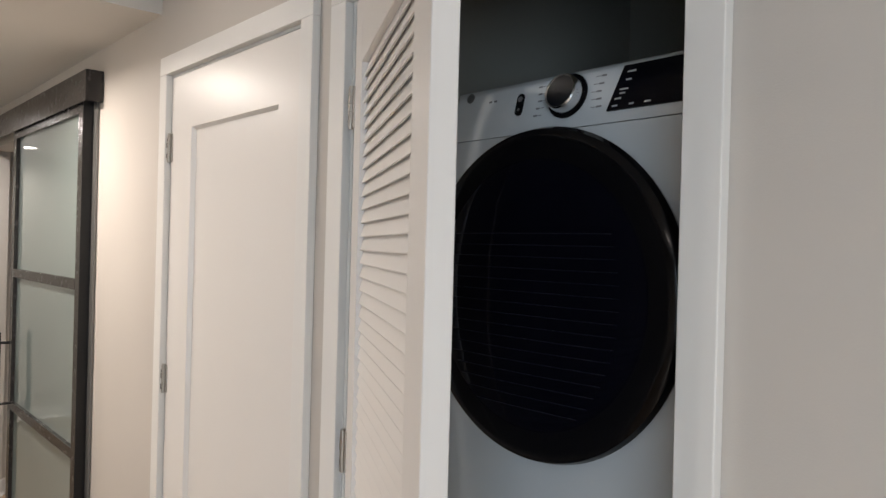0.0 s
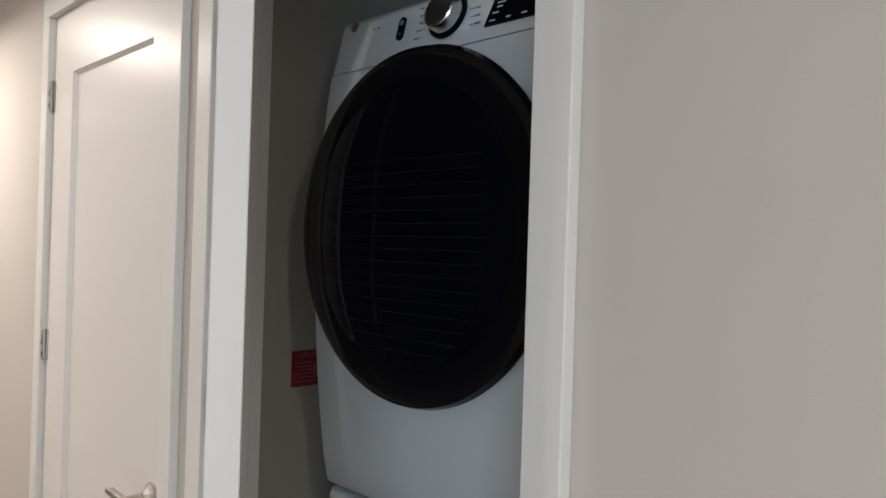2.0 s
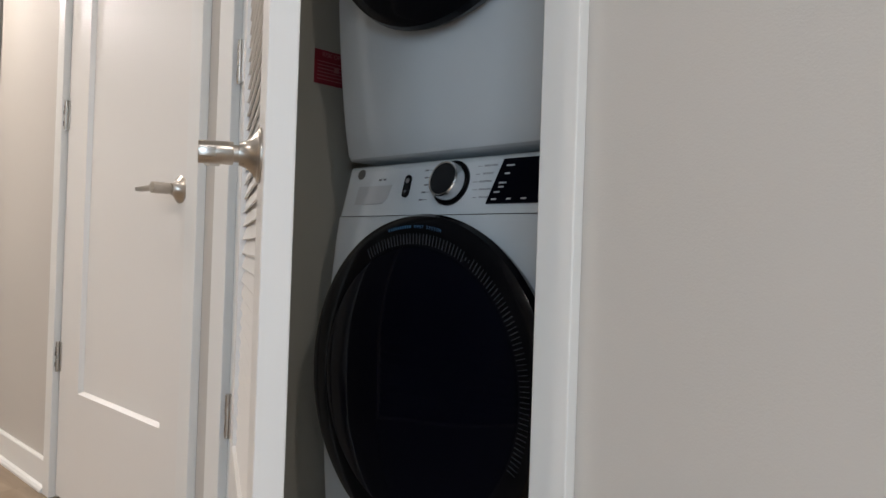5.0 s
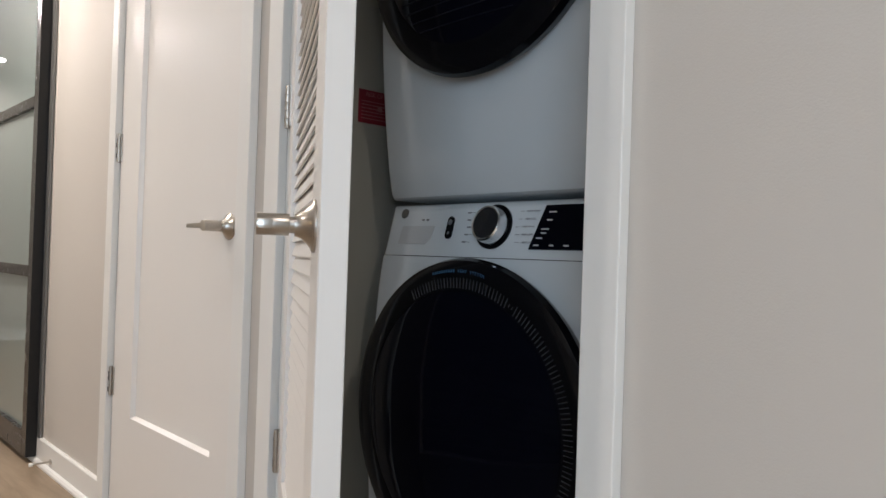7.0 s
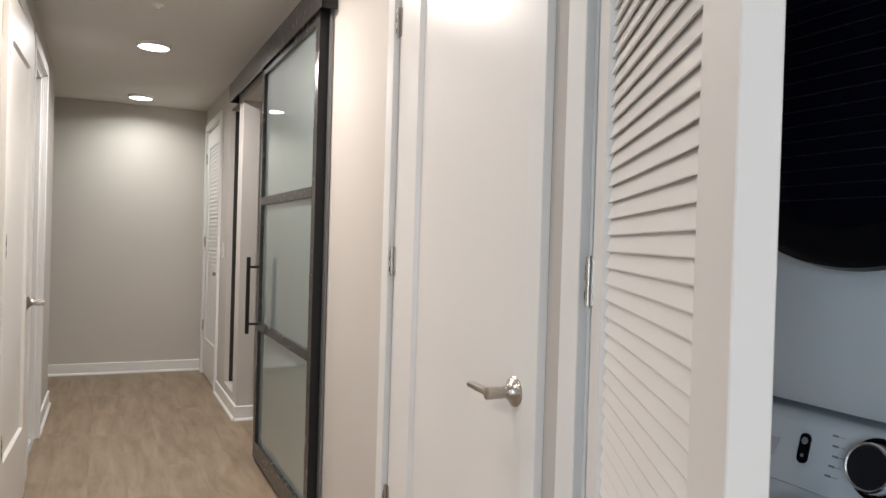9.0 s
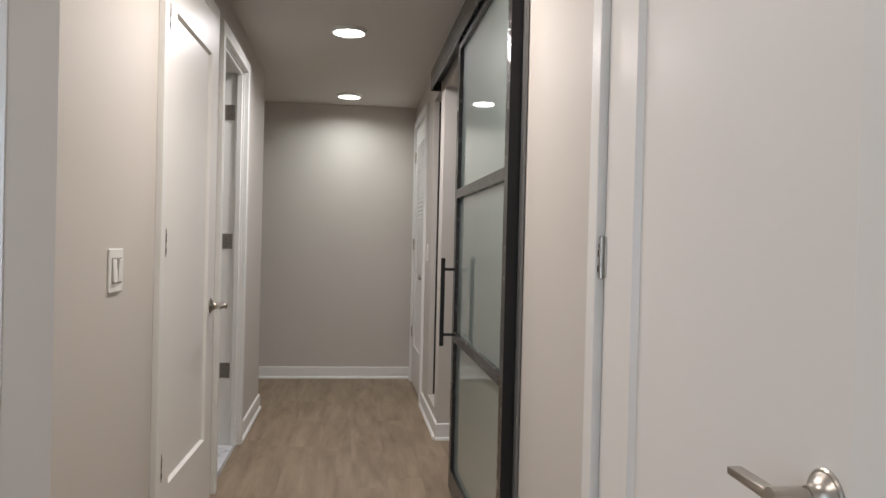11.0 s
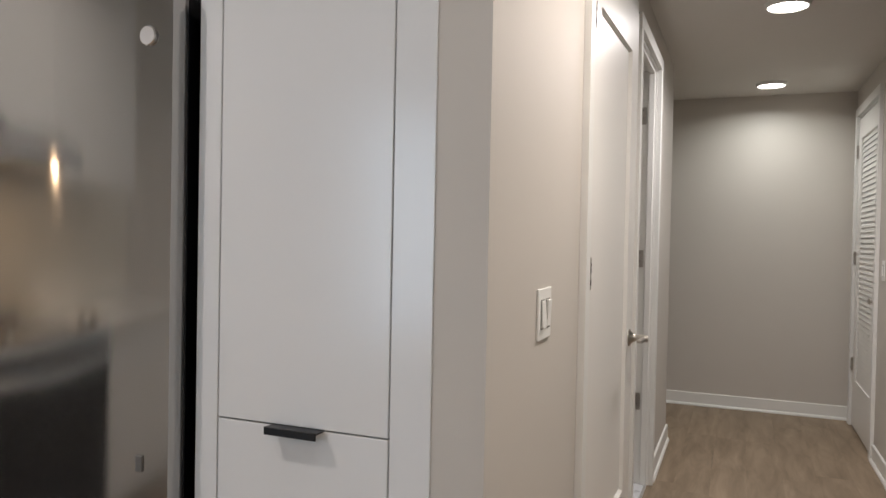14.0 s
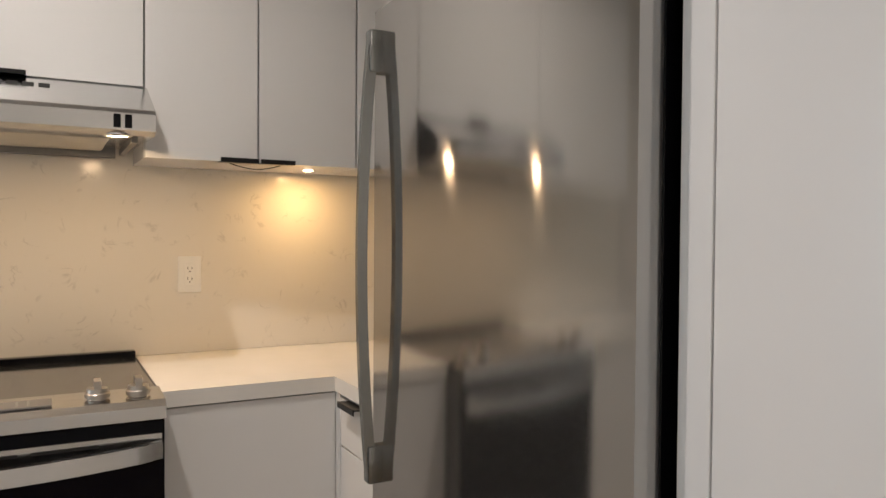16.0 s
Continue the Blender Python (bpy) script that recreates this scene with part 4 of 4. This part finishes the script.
for i in range(len(prof)):
    bm.faces.new((ends[0][i], ends[0][(i + 1) % len(prof)], ends[1][(i + 1) % len(prof)], ends[1][i]))
bm.faces.new(ends[0]), bm.faces.new(ends[1])
bmesh.ops.recalc_face_normals(bm, faces=bm.faces)
part("shell", bm, STEELL, hood)
# Pale warm base adds the lamp's glow to the filter.
boxpart("filter", (0.06, D - 0.10, 0.05, Wd - 0.10, -0.002, 0.008), mat("lamplit_filter", (0.62, 0.58, 0.50), 0.4, noise_scale=20, vary=0.05), hood, "filter panel, lamp glow put into its pale colour")
boxpart("rear_rim", (0.02, 0.05, 0.01, Wd - 0.06, -0.020, 0.010), STEELD, hood, "dark rear rim")
boxpart("side_rim", (0.05, D - 0.08, Wd - 0.05, Wd - 0.035, -0.012, 0.006), STEELD, hood)
bm = bmesh.new()
lathe(bm, [(0.026, 0.0), (0.030, -0.003), (0.036, 0.0), (0.036, 0.004)], "z", 32, (D - 0.050, 0.680, 0.0))
part("lamp_bezel", bm, CHROME, hood, smooth=True)
for y in (0.675, 0.701):
    boxpart("rocker_switch", (D - 0.001, D + 0.004, y - 0.0082, y + 0.0082, 0.015, 0.048), BLACKPL, hood, bev=0.001, seg=1)
bm = bmesh.new()
cyl(bm, (D - 0.050, 0.680, 0.002), "z", 0.026, 0.006, 32)
part("lamp_lens", bm, LEDW, hood, "lit round lamp lens", smooth=True)
bm = bmesh.new()
for i in range(4):
    bx(bm, D - 0.150, D - 0.12, 0.40 + i * 0.035, 0.425 + i * 0.035, 0.1295, 0.1345)
for v in bm.verts:
    v.co.z = 0.064 + (D - 0.012 - v.co.x) * 0.088 / 0.178 + (0.001 if v.co.z > 0.132 else -0.002)
part("vent_slot", bm, VOID, hood)

rg = thing("range", (0, 0, 0), 0, "stainless slide-in electric range with black glass top", "range")
RX = -1.850
boxpart("body", (XW + 0.02, RX - 0.03, 1.337, 2.097, 0.02, 0.905), STEELD, rg)
boxpart("cooktop", (XW + 0.03, RX - 0.135, 1.345, 2.092, 0.906, 0.918), mat("ceramic_glass", (0.03, 0.03, 0.032), 0.12, coat=0.5), rg, "black glass cooktop")
boxpart("rear_trim", (XW + 0.015, XW + 0.05, 1.337, 2.097, 0.912, 0.936), BLACKPL, rg, bev=0.003)
bm = bmesh.new()
prof = [(-0.132, 0.906), (-0.132, 0.926), (-0.018, 0.918), (0.0, 0.905), (0.0, 0.876), (-0.132, 0.876)]
ends = [[bm.verts.new((RX + x, y, z)) for x, z in prof] for y in (1.337, 2.097)]
for i in range(len(prof)):
    bm.faces.new((ends[0][i], ends[0][(i + 1) % len(prof)], ends[1][(i + 1) % len(prof)], ends[1][i]))
bm.faces.new(ends[0]), bm.faces.new(ends[1])
bmesh.ops.recalc_face_normals(bm, faces=bm.faces)
part("control_panel", bm, STEELL, rg)
boxpart("touch_display", (RX - 0.105, RX - 0.030, 1.56, 1.865, 0.9205, 0.9245), STEELD, rg, "grey touch display")
for y in (1.40, 1.49, 1.957, 2.043):
    kn = thing("knob")
    kn.parent = rg
    tagged(kn, "steel range knob")
    bm = bmesh.new()
    lathe(bm, [(0.021, 0.0), (0.021, 0.004), (0.027, 0.006), (0.027, 0.014), (0.0255, 0.016), (0.024, 0.017), (0.0225, 0.026), (0.0, 0.026)], "z", 32, (RX - 0.062, y, 0.921))
    part("skirt", bm, NICKEL, kn, smooth=True)
    boxpart("grip", (RX - 0.084, RX - 0.040, y - 0.008, y + 0.008, 0.946, 0.966), NICKEL, kn, bev=0.002)
boxpart("oven_front", (RX - 0.035, RX - 0.012, 1.339, 2.095, 0.06, 0.872), BLACKGL, rg, "black glass oven door", bev=0.003)
boxpart("door_top_trim", (RX - 0.012, RX - 0.006, 1.345, 2.088, 0.800, 0.842), STEELL, rg)
for k in range(4):
    boxpart("vent_slot", (RX - 0.0065, RX - 0.0052, 1.36 + k * 0.155, 1.49 + k * 0.155, 0.824, 0.831), VOID, rg)
bm = bmesh.new()
prev = None
for i in range(25):
    u = i / 24
    y = 1.347 + 0.741 * u
    out = 0.004 + 0.040 * math.sin(math.pi * u) ** 0.5
    drop = 0.010 * math.sin(math.pi * u)
    ring = [bm.verts.new((RX - 0.006 + out + d, y, z - drop)) for d, z in ((0, 0.828), (0.010, 0.826), (0.012, 0.788), (0.002, 0.784))]
    if prev:
        for k in range(4):
            bm.faces.new((prev[k], prev[(k + 1) % 4], ring[(k + 1) % 4], ring[k]))
    else:
        bm.faces.new(ring)
    prev = ring
bm.faces.new(prev)
bmesh.ops.recalc_face_normals(bm, faces=bm.faces)
part("oven_handle", bm, STEELL, rg, "wide bowed stainless oven handle", smooth=True)
bm = bmesh.new()
for k in range(2):
    for m_ in range(4):
        bx(bm, RX - 0.095 + m_ * 0.014, RX - 0.0925 + m_ * 0.014, 1.795 + k * 0.022, 1.8 + k * 0.022, 0.9242, 0.9250)
part("display_print", bm, WHITETXT, rg, "tiny white print", kind="stuff")

ol = thing("wall_outlet", (XW + 0.0125, 2.262, 1.168), 90, "white double electrical outlet on the backsplash", "outlet")
boxpart("plate", (-0.036, 0.036, -0.005, 0, -0.058, 0.058), PLASTIC, ol, bev=0.002)
boxpart("face", (-0.0165, 0.0165, -0.0075, -0.005, -0.034, 0.034), PLASTIC, ol, bev=0.001, seg=1)
bm = bmesh.new()
for dz in (-0.017, 0.017):
    bx(bm, -0.0075, -0.0055, -0.0082, -0.007, dz - 0.001, dz + 0.007)
    bx(bm, 0.0055, 0.0075, -0.0082, -0.007, dz - 0.001, dz + 0.006)
    cyl(bm, (0, -0.0076, dz - 0.008), "y", 0.0022, 0.0012, 12)
part("socket_slot", bm, VOID, ol)
pk = thing("puck_light", (-2.40, 2.61, UB), 0, "small lit puck lamp under the wall cabinet", "lamp")
bm = bmesh.new()
lathe(bm, [(0.0, -0.004), (0.014, -0.004), (0.016, 0.0)], "z", 32)
part("lens", bm, LEDW, pk, smooth=True)

cable = thing("cable", (0, 0, 0), 0, "thin dark cable hanging under the wall cabinet", "cable")
bm = bmesh.new()
pts = [(UX - 0.03, 2.330 + 0.010 * i, UB - 0.002 - 0.014 * math.sin(math.pi * i / 15)) for i in range(16)]
for a, b in zip(pts, pts[1:]):
    a, b = Vector(a), Vector(b)
    bmesh.ops.create_cone(bm, cap_ends=True, segments=8, radius1=0.0014, radius2=0.0014, depth=(b - a).length * 1.1, matrix=Matrix.Translation((a + b) / 2) @ (b - a).to_track_quat("Z", "Y").to_matrix().to_4x4())
part("wire", bm, BLACKPL, cable, smooth=True)
stop = thing("door_stop", (XR - 0.013, 3.10, 0.045), 0, "small metal door stop with white tip on the baseboard", "door stop")
bm = bmesh.new()
cyl(bm, (-0.035, 0, 0), "x", 0.0035, 0.062, 12)
cyl(bm, (-0.003, 0, 0), "x", 0.010, 0.005, 20)
part("rod", bm, NICKEL, stop, smooth=True)
bm = bmesh.new()
cyl(bm, (-0.071, 0, 0), "x", 0.007, 0.012, 16, bev=0.001)
part("tip", bm, PLASTIC, stop, "white rubber tip", smooth=True)
spk = thing("sprinkler", (0.411, 4.312, CEIL), 0, "small white ceiling sprinkler", "sprinkler")
bm = bmesh.new()
lathe(bm, [(0.030, 0.0), (0.029, -0.003), (0.012, -0.006), (0.008, -0.018), (0.0, -0.018)], "z", 32)
part("rosette", bm, PLASTIC, spk, smooth=True)
bm = bmesh.new()
lathe(bm, [(0.0, -0.024), (0.012, -0.024), (0.012, -0.022), (0.0, -0.022)], "z", 20)
cyl(bm, (0, 0, -0.020), "z", 0.002, 0.010, 8)
part("deflector", bm, CHROME, spk)

# ---- window behind the walk ----
win = thing("window_1", (-2.606, 0, 0), 0, "wide white-framed window", "window", kind="structure")
for n, b in (("frame", (-0.03, 0.03, -3.55, -3.50, 0.4, 2.4)), ("frame", (-0.03, 0.03, -1.40, -1.35, 0.4, 2.4)), ("frame", (-0.03, 0.03, -3.50, -1.40, 0.4, 0.45)), ("frame", (-0.03, 0.03, -3.50, -1.40, 2.35, 2.4)), ("mullion", (-0.03, 0.03, -2.48, -2.42, 0.45, 2.35))):
    boxpart(n, b, TRIM, win)

# ---- floor planks ----
PW, PL = 0.182, 1.22


def plank_mesh(name, l):
    bm = bmesh.new()
    bx(bm, 0.0001, PW - 0.0001, 0.0001, l - 0.0001, -0.012, 0.0)
    es = [e for e in bm.edges if all(v.co.z > -0.001 for v in e.verts)]
    bmesh.ops.bevel(bm, geom=es, offset=0.0002, segments=1, affect="EDGES")
    me = bpy.data.meshes.new(name)
    bm.to_mesh(me)
    bm.free()
    me.materials.append(OAK)
    return me


floor = tagged(new("floor"), "brown oak plank floor", "floor", kind="structure")
rnd = random.Random(4)
bmf = bmesh.new()
PM = plank_mesh("plank", PL)
made = 0
for i in range(-15, 20):
    x = XL - 0.06 + i * PW
    off = rnd.random() * PL
    y = -4.2 + off - PL
    while y < YE + 0.02:
        near = y + PL > 1.6 and -0.45 < x < 1.9
        if x < 3.8 and not (x + PW < -0.30 and y + PL > 3.2 and y < 6.0) and y + PL > -4.2:
            if near and made < 300:
                ob = new("plank", PM)
                ob.parent = floor
                ob.location = (x, y, 0)
                made += 1
            else:
                bx(bmf, x + 0.0002, x + PW - 0.0002, y + 0.0002, y + PL - 0.0002, -0.012, 0.0)
        y += PL
part("far_planks", bmf, OAK, floor, kind="stuff")
